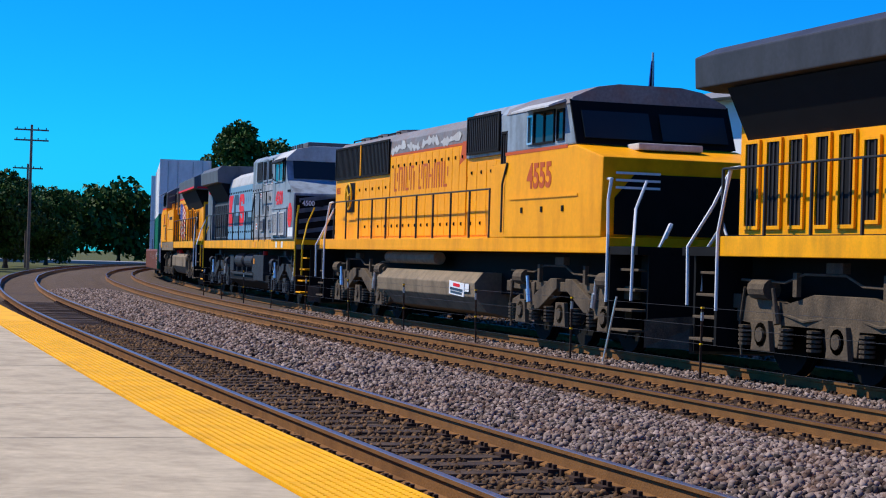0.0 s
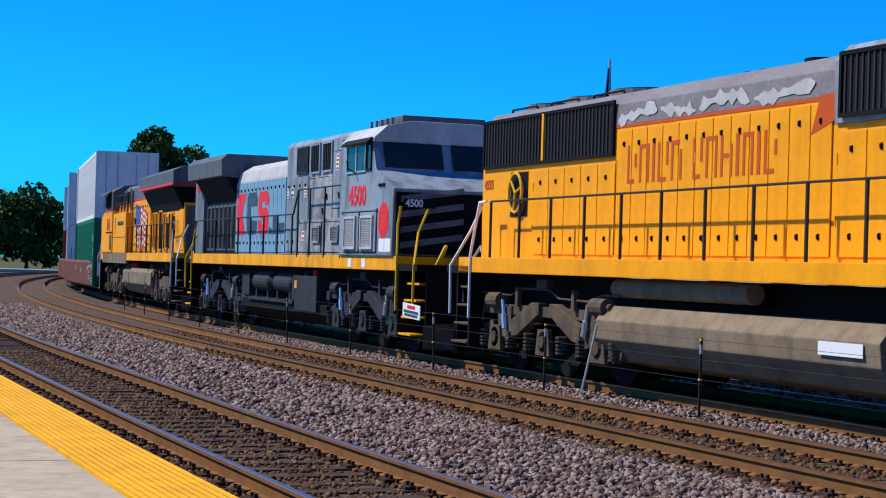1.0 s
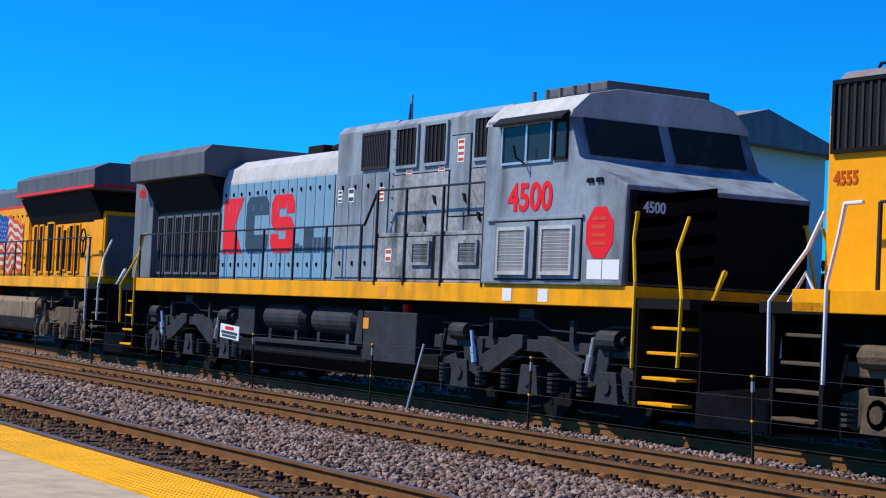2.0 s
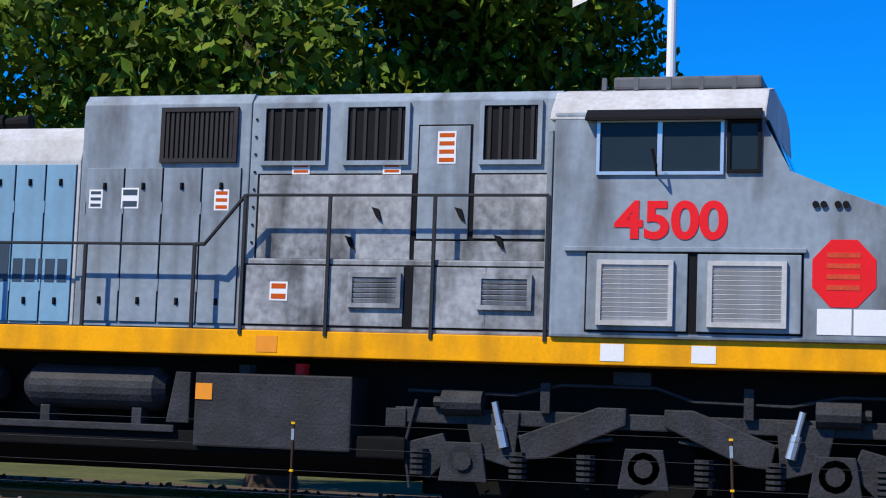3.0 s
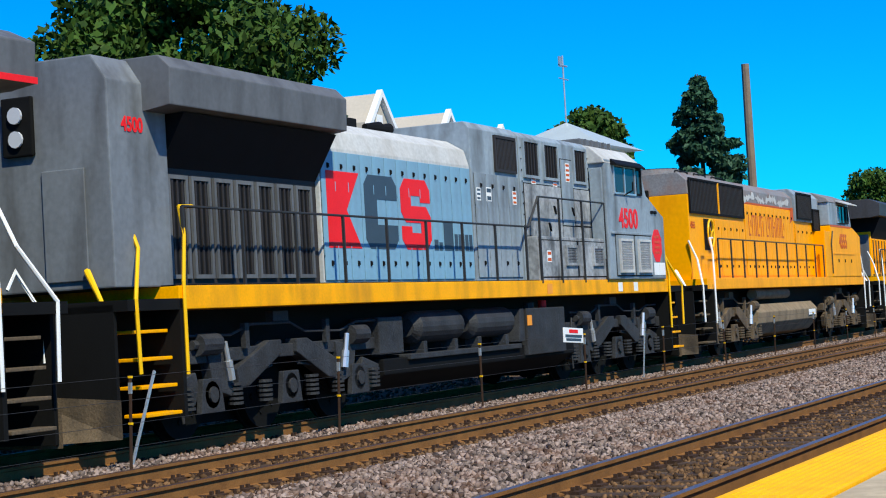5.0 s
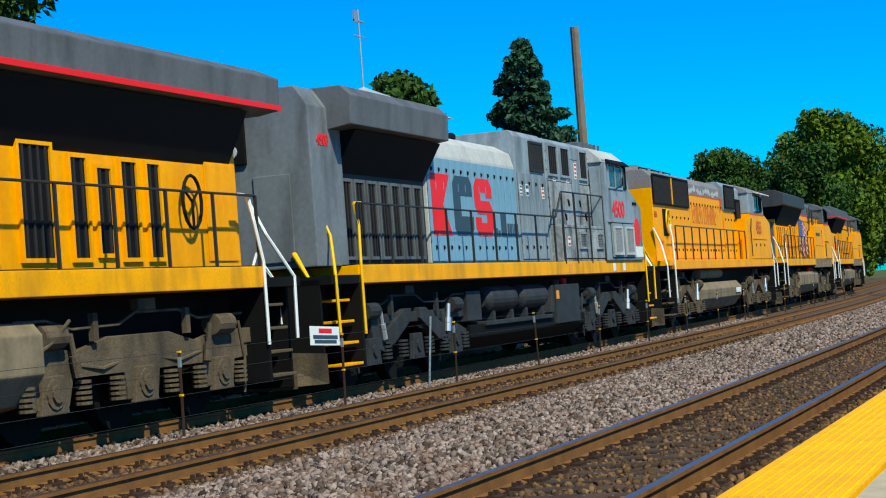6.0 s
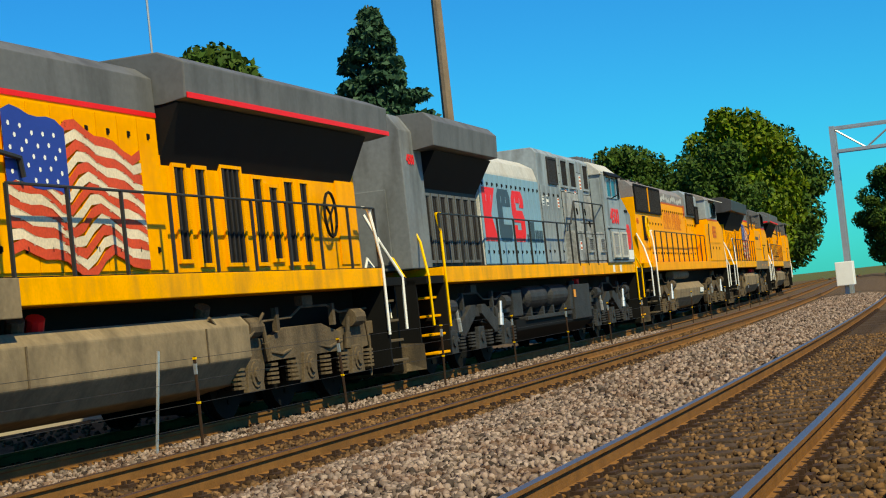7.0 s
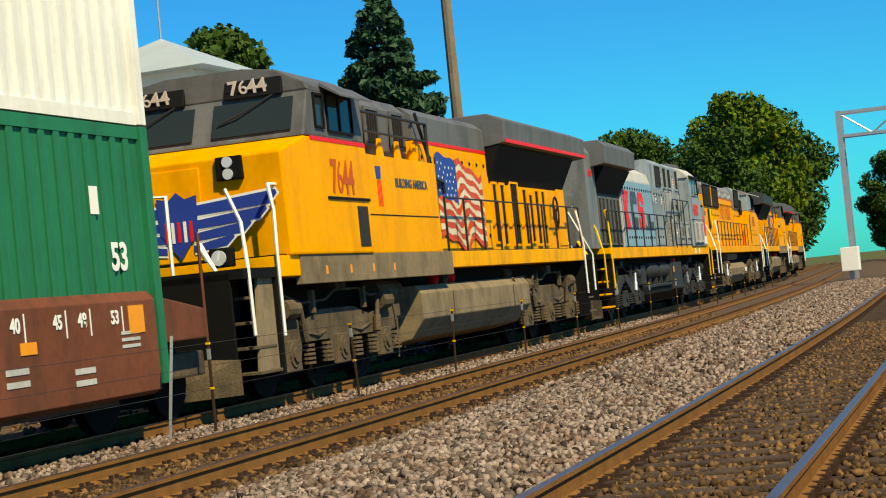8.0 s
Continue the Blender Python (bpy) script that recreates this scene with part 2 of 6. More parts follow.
SOOT = (0.03, 0.027, 0.024)
RUST = (0.16, 0.06, 0.025)
M = {
    "yellow": mat("yellow_paint", (0.95, 0.38, 0.0), 0.5, 0, 0.10, 0.8, (0.58, 0.18, 0.0), 0.4),
    "sill": mat("sill_yellow_paint", (0.95, 0.40, 0.0), 0.5, 0, 0.15, 2, (0.2, 0.1, 0.02), 0.5),
    "up_grey": mat("roof_grey_paint", (0.12, 0.125, 0.135), 0.55, 0, 0.15, 1, SOOT, 0.5),
    "worn": mat("worn_roof_paint", (0.21, 0.205, 0.21), 0.6, 0, 0.3, 1.5, (0.22, 0.10, 0.06), 0.6, 0.2, 20, 1.0),
    "grey": mat("weathered_grey_paint", (0.265, 0.315, 0.36), 0.5, 0, 0.2, 0.8, (0.07, 0.065, 0.06), 0.75),
    "sooty": mat("sooty_grey_paint", (0.30, 0.31, 0.32), 0.55, 0, 0.55, 0.9, (0.02, 0.018, 0.016), 0.97),
    "blue": mat("faded_blue_paint", (0.20, 0.37, 0.50), 0.5, 0, 0.10, 0.8, (0.12, 0.13, 0.15), 0.35),
    "pale": mat("pale_roof_paint", (0.50, 0.50, 0.49), 0.6, 0, 0.2, 1.2, (0.25, 0.2, 0.15), 0.4),
    "grey_dirty": mat("dirty_grey_paint", (0.17, 0.185, 0.205), 0.5, 0, 0.2, 0.9, (0.05, 0.045, 0.04), 0.7),
    "wing_dark": mat("dark_wing_paint", (0.05, 0.05, 0.055), 0.5, 0, 0.2, 1, SOOT, 0.6),
    # near-black for dark parts; also paints shade under the train and on noses
    "black": mat("black_gear_and_shade", (0.005, 0.005, 0.005), 0.8, 0, 0.4, 3),
    "gear": mat("dusty_running_gear", (0.12, 0.087, 0.056), 0.8, 0, 0.5, 3, SOOT, 0.8, 0.4, 30),
    "gear_grey": mat("grey_running_gear", (0.036, 0.037, 0.041), 0.6, 0, 0.6, 3, SOOT, 0.8, 0.4, 30),
    "tank": mat("dusty_tank", (0.24, 0.18, 0.115), 0.75, 0, 0.2, 1.2, SOOT, 0.5, 0.2, 20, 0.6),
    "dark": mat("dark_grille", (0.006, 0.006, 0.007), 0.7, 0, 0.3, 3),
    "louvre": mat("dark_grey_louvre", (0.032, 0.028, 0.028), 0.6, 0, 0.3, 3),
    "glass": mat("dark_cab_glass", (0.02, 0.03, 0.035), 0.06, 0, 0.05, 2),
    "silver": mat("bare_aluminium", (0.62, 0.63, 0.65), 0.35, 0.7, 0.08, 5),
    "red": mat("red_paint", (0.80, 0.015, 0.02), 0.45, 0, 0.08, 3),
    "orange": mat("orange_red_paint", (0.55, 0.085, 0.006), 0.45, 0, 0.08, 3),
    "navy": mat("navy_paint", (0.02, 0.05, 0.30), 0.4, 0, 0.1, 3),
    "slate": mat("dark_slate_paint", (0.045, 0.07, 0.10), 0.45, 0, 0.1, 3),
    "white": mat("white_paint", (0.80, 0.80, 0.79), 0.45, 0, 0.06, 3),
    "yrail": mat("yellow_handrail_paint", (0.85, 0.48, 0.01), 0.4, 0, 0.1, 8),
    "drail": mat("dark_handrail_paint", (0.03, 0.03, 0.032), 0.5, 0, 0.2, 8),
    "amber": mat("amber_reflector", (0.85, 0.30, 0.03), 0.3, 0, 0.1, 8),
    "lens": mat("lamp_lens", (0.75, 0.78, 0.85), 0.08, 0.3, 0.05, 8),
    "flag_red": mat("faded_flag_red", (0.62, 0.07, 0.03), 0.5, 0, 0.3, 2),
    "flag_white": mat("faded_flag_white", (0.72, 0.60, 0.45), 0.5, 0, 0.3, 2),
    "box_white": mat("white_container_paint", (0.78, 0.78, 0.76), 0.5, 0, 0.08, 0.6, (0.3, 0.25, 0.2), 0.3),
    "box_green": mat("green_container_paint", (0.012, 0.17, 0.085), 0.45, 0, 0.12, 0.6, (0.02, 0.06, 0.04), 0.5),
    "box_red": mat("red_container_paint", (0.45, 0.05, 0.03), 0.5, 0, 0.12, 0.6, SOOT, 0.4),
    "well": mat("brown_well_car_paint", (0.17, 0.055, 0.03), 0.6, 0, 0.25, 0.8, (0.05, 0.03, 0.02), 0.6),
    "rail_side": mat("rusty_rail", (0.20, 0.092, 0.028), 0.8, 0, 0.3, 4, (0.10, 0.045, 0.018), 0.5, 0.3, 60),
    "rail_head": mat("worn_rail_head", (0.22, 0.21, 0.21), 0.4, 0.8, 0.2, 3, RUST, 0.4),
    "rail_dull": mat("dull_rail_head", (0.075, 0.045, 0.035), 0.5, 0.5, 0.2, 3, RUST, 0.4),
    "tie": mat("weathered_tie_wood", (0.055, 0.036, 0.025), 0.85, 0, 0.5, 2, (0.12, 0.08, 0.05), 0.5, 0.6, 25, 8.0, 0.3),
    "plate": mat("rusty_tie_plate", (0.05, 0.028, 0.018), 0.8, 0, 0.4, 5),
    "stone": mat("ballast_stone", (0.19, 0.145, 0.125), 0.95, 0, 0.3, 2, (0.20, 0.10, 0.06), 0.6, 0.0, 60, 1.0, 0.9),
    "stone_dark": mat("brown_ballast_stone", (0.13, 0.072, 0.034), 0.95, 0, 0.3, 2, (0.05, 0.03, 0.02), 0.6, 0.0, 60, 1.0, 0.7),
    "bed": mat("ballast_bed", (0.11, 0.075, 0.05), 0.95, 0, 0.5, 6, (0.05, 0.035, 0.025), 0.7, 1.0, 35, 1.0),
    "grass": mat("dry_grass_ground", (0.10, 0.10, 0.03), 0.95, 0, 0.5, 0.5, (0.04, 0.06, 0.015), 0.8, 0.8, 15, 1.0),
    "concrete": mat("platform_concrete", (0.50, 0.41, 0.28), 0.85, 0, 0.2, 0.9, (0.28, 0.22, 0.15), 0.6, 0.25, 120, 1.0),
    "tactile": mat("tactile_yellow", (0.95, 0.46, 0.0), 0.6, 0, 0.12, 1.2, (0.55, 0.25, 0.01), 0.4),
    "bark": mat("tree_bark", (0.09, 0.065, 0.045), 0.9, 0, 0.4, 4, SOOT, 0.5, 0.8, 20),
    "leaf": mat("broad_leaf", (0.07, 0.125, 0.008), 0.6, 0, 0.45, 0.7, (0.17, 0.17, 0.006), 0.8, 0, 60, 1.0, 0.45),
    "leaf_dark": mat("dark_leaf", (0.034, 0.075, 0.012), 0.65, 0, 0.45, 0.5, (0.07, 0.105, 0.010), 0.7, 0, 60, 1.0, 0.45),
    "needle": mat("blue_green_needles", (0.03, 0.075, 0.04), 0.6, 0, 0.4, 0.6, (0.015, 0.04, 0.02), 0.7, 0, 60, 1.0, 0.4),
    "wood": mat("weathered_pole_wood", (0.20, 0.15, 0.11), 0.85, 0, 0.3, 3, (0.08, 0.06, 0.05), 0.6, 0.4, 30, 0.05),
    "metal": mat("galvanised_metal", (0.42, 0.44, 0.46), 0.45, 0.6, 0.15, 3),
    "siding": mat("pale_siding", (0.50, 0.44, 0.36), 0.7, 0, 0.08, 1),
    "shingle": mat("grey_roof_shingle", (0.24, 0.24, 0.25), 0.85, 0, 0.25, 3, (0.12, 0.12, 0.12), 0.5, 0.4, 20),
    "copper": mat("pale_metal_roof", (0.55, 0.62, 0.60), 0.4, 0.3, 0.1, 2),
    "asphalt": mat("road_asphalt", (0.32, 0.31, 0.30), 0.9, 0, 0.1, 1),
}

# ---- setting: ground, tracks, platform ----
NEAR, MID, FAR = 3.46, 8.5, 11.94
TRAIN_SPEED = 14.066


def sheet(name, ys_zs, xs, material, curved=True):
    """A long sheet that follows the tracks, from a cross-section."""
    vs, fs = [], []
    n = len(ys_zs)
    for x in xs:
        b = bend(x) if curved else 0
        vs += [(x, y + b, z) for y, z in ys_zs]
    for i in range(len(xs) - 1):
        for k in range(n - 1):
            a = i * n + k
            fs.append((a, a + n, a + n + 1, a + 1))
    me = bpy.data.meshes.new(name)
    me.from_pydata(vs, [], fs)
    me.materials.append(material)
    return new(name, me)


XS = [float(x) for x in np.concatenate([np.arange(-420, -60, 12), np.arange(-60, 80, 3), np.arange(80, 261, 12)])]
BED = [(1.78, -0.34), (1.9, -0.22), (2.4, -0.2), (4.6, -0.2), (5.1, -0.13), (6.0, -0.10), (6.9, -0.13), (7.4, -0.19), (9.45, -0.19), (9.75, -0.12), (10.6, -0.12), (10.9, -0.2), (13.0, -0.2), (13.8, -0.16), (16.5, -0.1), (18.5, -0.45)]


def bed_z(y):
    return np.interp(y, [p[0] for p in BED], [p[1] for p in BED])


def build_ground():
    bm = bmesh.new()
    bmesh.ops.create_grid(bm, x_segments=40, y_segments=40, size=1500, matrix=pose(0, 700, -0.4))
    tagged(part("ground", bm, M["grass"]), "dry grassy ground beside the railway", "ground", kind="structure")
    tagged(sheet("ballast_bed", BED, XS, M["bed"]), "grey-brown ballast bed under three tracks", "ballast", kind="structure")
    road = box(-218, -206, -40, 120, -0.38, -0.03)
    tagged(part("road", road, M["asphalt"]), "pale road at the level crossing", "road", kind="structure")


def stones(name, count, x0, x1, y0, y1, r0, r1, material, seed, label):
    """Loose angular stones, each a small rough block, in one mesh."""
    rg = np.random.RandomState(seed)
    x = rg.uniform(x0, x1, count)
    y = rg.uniform(y0, y1, count)
    r = rg.uniform(r0, r1, count)
    base = np.array([(a, b, c) for a in (-1, 1) for b in (-1, 1) for c in (-1, 1)], float)
    v = base[None] * (0.55 + 0.5 * rg.rand(count, 8, 1)) * r[:, None, None] * np.array([1.0, 0.8, 0.65])
    ang = rg.uniform(0, 6.28, (count, 3))
    for k, (i, j) in enumerate(((0, 1), (1, 2), (0, 2))):
        c, s_ = np.cos(ang[:, k])[:, None], np.sin(ang[:, k])[:, None]
        p, q = v[:, :, i].copy(), v[:, :, j].copy()
        v[:, :, i], v[:, :, j] = c * p - s_ * q, s_ * p + c * q
    b = bend(x)
    v[:, :, 0] += x[:, None]
    v[:, :, 1] += (y + b)[:, None]
    v[:, :, 2] += (bed_z(y) + r * rg.uniform(-0.1, 0.55, count))[:, None]
    quads = np.array([(0, 1, 3, 2), (4, 6, 7, 5), (0, 4, 5, 1), (2, 3, 7, 6), (0, 2, 6, 4), (1, 5, 7, 3)])
    f = (quads[None] + (np.arange(count) * 8)[:, None, None]).reshape(-1)
    me = bpy.data.meshes.new(name)
    me.vertices.add(count * 8)
    me.vertices.foreach_set("co", v.reshape(-1))
    me.loops.add(len(f))
    me.loops.foreach_set("vertex_index", f.astype(np.int32))
    me.polygons.add(count * 6)
    me.polygons.foreach_set("loop_start", np.arange(0, len(f), 4, dtype=np.int32))
    me.update(calc_edges=True)
    me.validate()
    me.materials.append(material)
    return tagged(new(name, me), label, "ballast", kind="stuff")


def build_ballast():
    a = "loose angular grey ballast stones between the tracks"
    b = "brown dusty ballast stones between the sleepers"
    stones("ballast_stones", 42000, -14, 32, 4.55, 7.25, 0.016, 0.04, M["stone"], 1, a)
    stones("ballast_stones", 18000, -60, -14, 4.55, 7.25, 0.024, 0.05, M["stone"], 2, a)
    stones("ballast_stones", 18000, 32, 90, 4.55, 7.25, 0.024, 0.05, M["stone"], 3, a)
    stones("ballast_stones", 24000, -40, 60, 9.45, 10.75, 0.018, 0.042, M["stone"], 4, a)
    stones("brown_ballast_stones", 16000, -30, 45, 2.85, 4.15, 0.012, 0.035, M["stone_dark"], 5, b)
    stones("brown_ballast_stones", 12000, -30, 45, 1.85, 2.72, 0.018, 0.04, M["stone_dark"], 6, b)
    stones("brown_ballast_stones", 18000, -40, 60, 7.88, 9.14, 0.014, 0.04, M["stone_dark"], 7, b)
    stones("brown_ballast_stones", 6000, -40, 60, 7.25, 7.7, 0.018, 0.04, M["stone_dark"], 8, b)
    stones("brown_ballast_stones", 9000, -40, 60, 10.7, 16.0, 0.025, 0.05, M["stone_dark"], 9, b)


def build_track(name, yc, head, label, tie_x0, tie_x1, tie_top):
    tr = tagged(new(name), label, "track", "railway tracks", "structure")
    for y in (yc - 0.7525, yc + 0.7525):
        prof = [(y - 0.07, -0.172), (y - 0.07, -0.16), (y - 0.012, -0.14), (y - 0.01, -0.045), (y - 0.034, -0.034), (y - 0.034, -0.004)]
        prof2 = [(y + 0.034, -0.004), (y + 0.034, -0.034), (y + 0.01, -0.045), (y + 0.012, -0.14), (y + 0.07, -0.16), (y + 0.07, -0.172)]
        r = sheet("rail", prof, XS, M["rail_side"])
        r.parent = tr
        o = sheet("rail_flank", prof2, XS, M["rail_side"])
        o.parent = r
        h = sheet("rail_head", [(y - 0.034, -0.004), (y - 0.026, 0.0), (y + 0.026, 0.0), (y + 0.034, -0.004)], XS, head)
        h.parent = r
    tie = None
    rg = random.Random(int(yc * 10))
    plates = bmesh.new()
    x = tie_x0
    while x < tie_x1:
        m = pose(x, yc + bend(x) + rg.uniform(-0.05, 0.05), tie_top + rg.uniform(-0.012, 0.0), 0, rg.uniform(-1, 1), bend_turn(x) + rg.uniform(-1.5, 1.5))
        if tie is None:
            tie = part("tie", box(-0.11, 0.11, -1.28, 1.28, -0.16, 0, 0.012), M["tie"], tr)
            tie.matrix_basis = m
        else:
            again(tie, m)
        for y in (yc - 0.7525, yc + 0.7525):
            yy = y + bend(x)
            bx(plates, x - 0.09, x + 0.09, yy - 0.17, yy + 0.17, tie_top - 0.01, tie_top + 0.02)
            for dy in (-0.1, 0.1):
                for dx in (-0.05, 0.05):
                    bx(plates, x + dx - 0.016, x + dx + 0.016, yy + dy - 0.016, yy + dy + 0.016, tie_top, tie_top + 0.055)
            for dx in (-0.15, 0.15):
                bx(plates, x + dx - 0.02, x + dx + 0.02, yy - 0.09, yy + 0.09, tie_top - 0.02, tie_top + 0.03)
        x += 0.52
    p = part("tie_plates", plates, M["plate"], tr)
    p["kind"] = "stuff"
    return tr


def build_platform():
    p = tagged(new("platform"), "low concrete station platform with yellow tactile edge", "platform", kind="structure")
    x, i = -51.0, 0
    while x < 75:
        for y0, y1 in ((-12.0, -5.2), (-5.2, -2.0), (-2.0, 1.1)):
            bm = bmesh.new()
            w = 3.65
            vs = [bm.verts.new((px, py + bend(px), pz)) for px in (x + 0.014, x + w - 0.014) for py in (y0 + 0.006, y1 - 0.006) for pz in (-0.4, 0.2)]
            for f in ((0, 1, 3, 2), (4, 6, 7, 5), (0, 4, 5, 1), (2, 3, 7, 6), (1, 5, 7, 3)):
                bm.faces.new([vs[k] for k in f])
            part("slab", bm, M["concrete"], p)
        for k in range(3):
            xa, xb = x + k * 1.2167 + 0.003, x + (k + 1) * 1.2167 - 0.003
            bm = bmesh.new()
            vs = [bm.verts.new((px, py + bend(px), pz)) for px in (xa, xb) for py in (1.116, 1.764) for pz in (-0.4, 0.212)]
            for f in ((0, 1, 3, 2), (4, 6, 7, 5), (0, 4, 5, 1), (2, 3, 7, 6), (1, 5, 7, 3)):
                bm.faces.new([vs[q] for q in f])
            part("tactile_tile", bm, M["tactile"], p)
        x += 3.65
    # truncated domes on the tiles that lie near
    bm_v, bm_f = [], []
    for xx in np.arange(-22, 16, 0.061):
        for yy in np.arange(1.15, 1.74, 0.061):
            b = bend(xx)
            k = len(bm_v)
            for r, z in ((0.013, 0.2122), (0.008, 0.2172)):
                for a in range(6):
                    bm_v.append((xx + r * math.cos(a * 1.0472), yy + b + r * math.sin(a * 1.0472), z))
            for a in range(6):
                bm_f.append((k + a, k + (a + 1) % 6, k + 6 + (a + 1) % 6, k + 6 + a))
            bm_f.append(tuple(k + 6 + a for a in range(6)))
    me = bpy.data.meshes.new("tactile_domes")
    me.from_pydata(bm_v, [], bm_f)
    d = part("tactile_domes", me, M["tactile"], p)
    d["kind"] = "stuff"


# ---- fence between the tracks ----
FENCE_Y = 9.95


def build_fence():
    post = tagged(new("fence_post"), "thin dark steel fence post with wire clips", "fence post", "fence posts")
    bm = box(-0.014, 0.014, -0.008, 0.008, -0.35, 0.92)
    bx(bm, -0.008, 0.008, -0.016, 0.016, -0.35, 0.92)
    part("stake", bm, M["plate"], post)
    clip = part("clip", box(-0.02, 0.02, -0.02, 0.02, -0.012, 0.012), M["yrail"], post)
    clip.matrix_basis = pose(0, 0, 0.9)
    for z in (0.4,):
        again(clip, pose(0, 0, z))
    part("tip", box(-0.016, 0.016, -0.017, 0.017, 0.72, 0.84), M["metal"], post)
    rg = random.Random(3)
    xs = [x for x in np.arange(-55.25, 95, 4.65)]
    for i, x in enumerate(xs):
        m = pose(x, FENCE_Y + bend(x), 0, rg.uniform(-2, 2), rg.uniform(-3, 3), 0)
        if i == 0:
            post.matrix_basis = m
        else:
            copy_thing(post, m)
    for z in (0.15, 0.4, 0.65, 0.9):
        bm = tube(bmesh.new(), [(x, FENCE_Y + bend(x), z) for x in xs], 0.0028, 4)
        tagged(part("fence_wire", bm, M["gear_grey"]), "thin slack fence wire along the posts", "wire", "fence wires")
    for x, lean, sgn in ((-17.3, 24, 1), (10.2, 26, 1), (27.8, 13, 1)):
        st = tagged(part("leaning_stake", box(-0.017, 0.017, -0.01, 0.01, -0.3, 1.15), M["silver"]), "pale leaning metal stake beside the fence", "stake", "leaning stakes")
        st.matrix_basis = pose(x, FENCE_Y + 0.25 + bend(x), -0.1, 0, lean * sgn, 0)
    for x in (-23.8, 23.2):
        sg = tagged(new("warning_sign"), "white warning sign with red heading on the fence", "sign", "fence signs")
        sg.matrix_basis = pose(x, FENCE_Y + bend(x) - 0.03, 0.9, 0, 3, 0)
        part("board", box(-0.45, 0.45, -0.008, 0.008, -0.13, 0.13, 0.004), M["white"], sg)
        part("heading_bar", box(-0.2, 0.2, -0.013, -0.009, 0.04, 0.1), M["red"], sg)
        part("text_bar", box(-0.38, 0.38, -0.013, -0.009, -0.04, 0.01), M["slate"], sg)
        part("text_bar", box(-0.34, 0.34, -0.013, -0.009, -0.1, -0.055), M["slate"], sg)


# ---- wagons with containers ----
def container(name, m, length, label, marks):
    c = tagged(new(name), label, "container", "stacked containers")
    h, w = 2.9, 2.6
    part("shell", box(0, length, -w / 2 + 0.03, w / 2 - 0.03, 0.02, h - 0.02), m, c)
    rib = part("rib", box(-0.06, 0.06, -w / 2, -w / 2 + 0.04, 0.12, h - 0.12, 0.01), m, c)
    rib.matrix_basis = pose(0.35, 0, 0)
    n = int(length / 0.3)
    for i in range(1, n):
        again(rib, pose(0.35 + i * (length - 0.7) / (n - 1), 0, 0))
    fr = bmesh.new()
    for z0, z1 in ((0, 0.14), (h - 0.14, h)):
        bx(fr, 0, length, -w / 2 - 0.005, -w / 2 + 0.1, z0, z1)
        bx(fr, 0, length, w / 2 - 0.1, w / 2 + 0.005, z0, z1)
        bx(fr, -0.01, 0.1, -w / 2, w / 2, z0, z1)
        bx(fr, length - 0.1, length + 0.01, -w / 2, w / 2, z0, z1)
    part("frame", fr, m, c)
    for x in (0.0, length):
        for y in (-w / 2, w / 2):
            part("corner_post", box(x - 0.08, x + 0.08, y - 0.05, y + 0.05, 0, h, 0.01), m, c)
    for y in (-0.9, -0.4, 0.4, 0.9):
        part("lock_rod", cyl(bmesh.new(), (length + 0.03, y, 0.1), (length + 0.03, y, h - 0.1), 0.02, 6), M["metal"], c)
    if marks:
        lettering("size_mark", "53", 0.42, M["white"], c, on_side(length - 0.95, -w / 2 - 0.008, 1.3, -1))
        bars_of_writing("side_mark", c, length - 1.3, length - 1.12, 1.9, 2.2, -w / 2 - 0.006, -1, M["white"], 1)
    return c


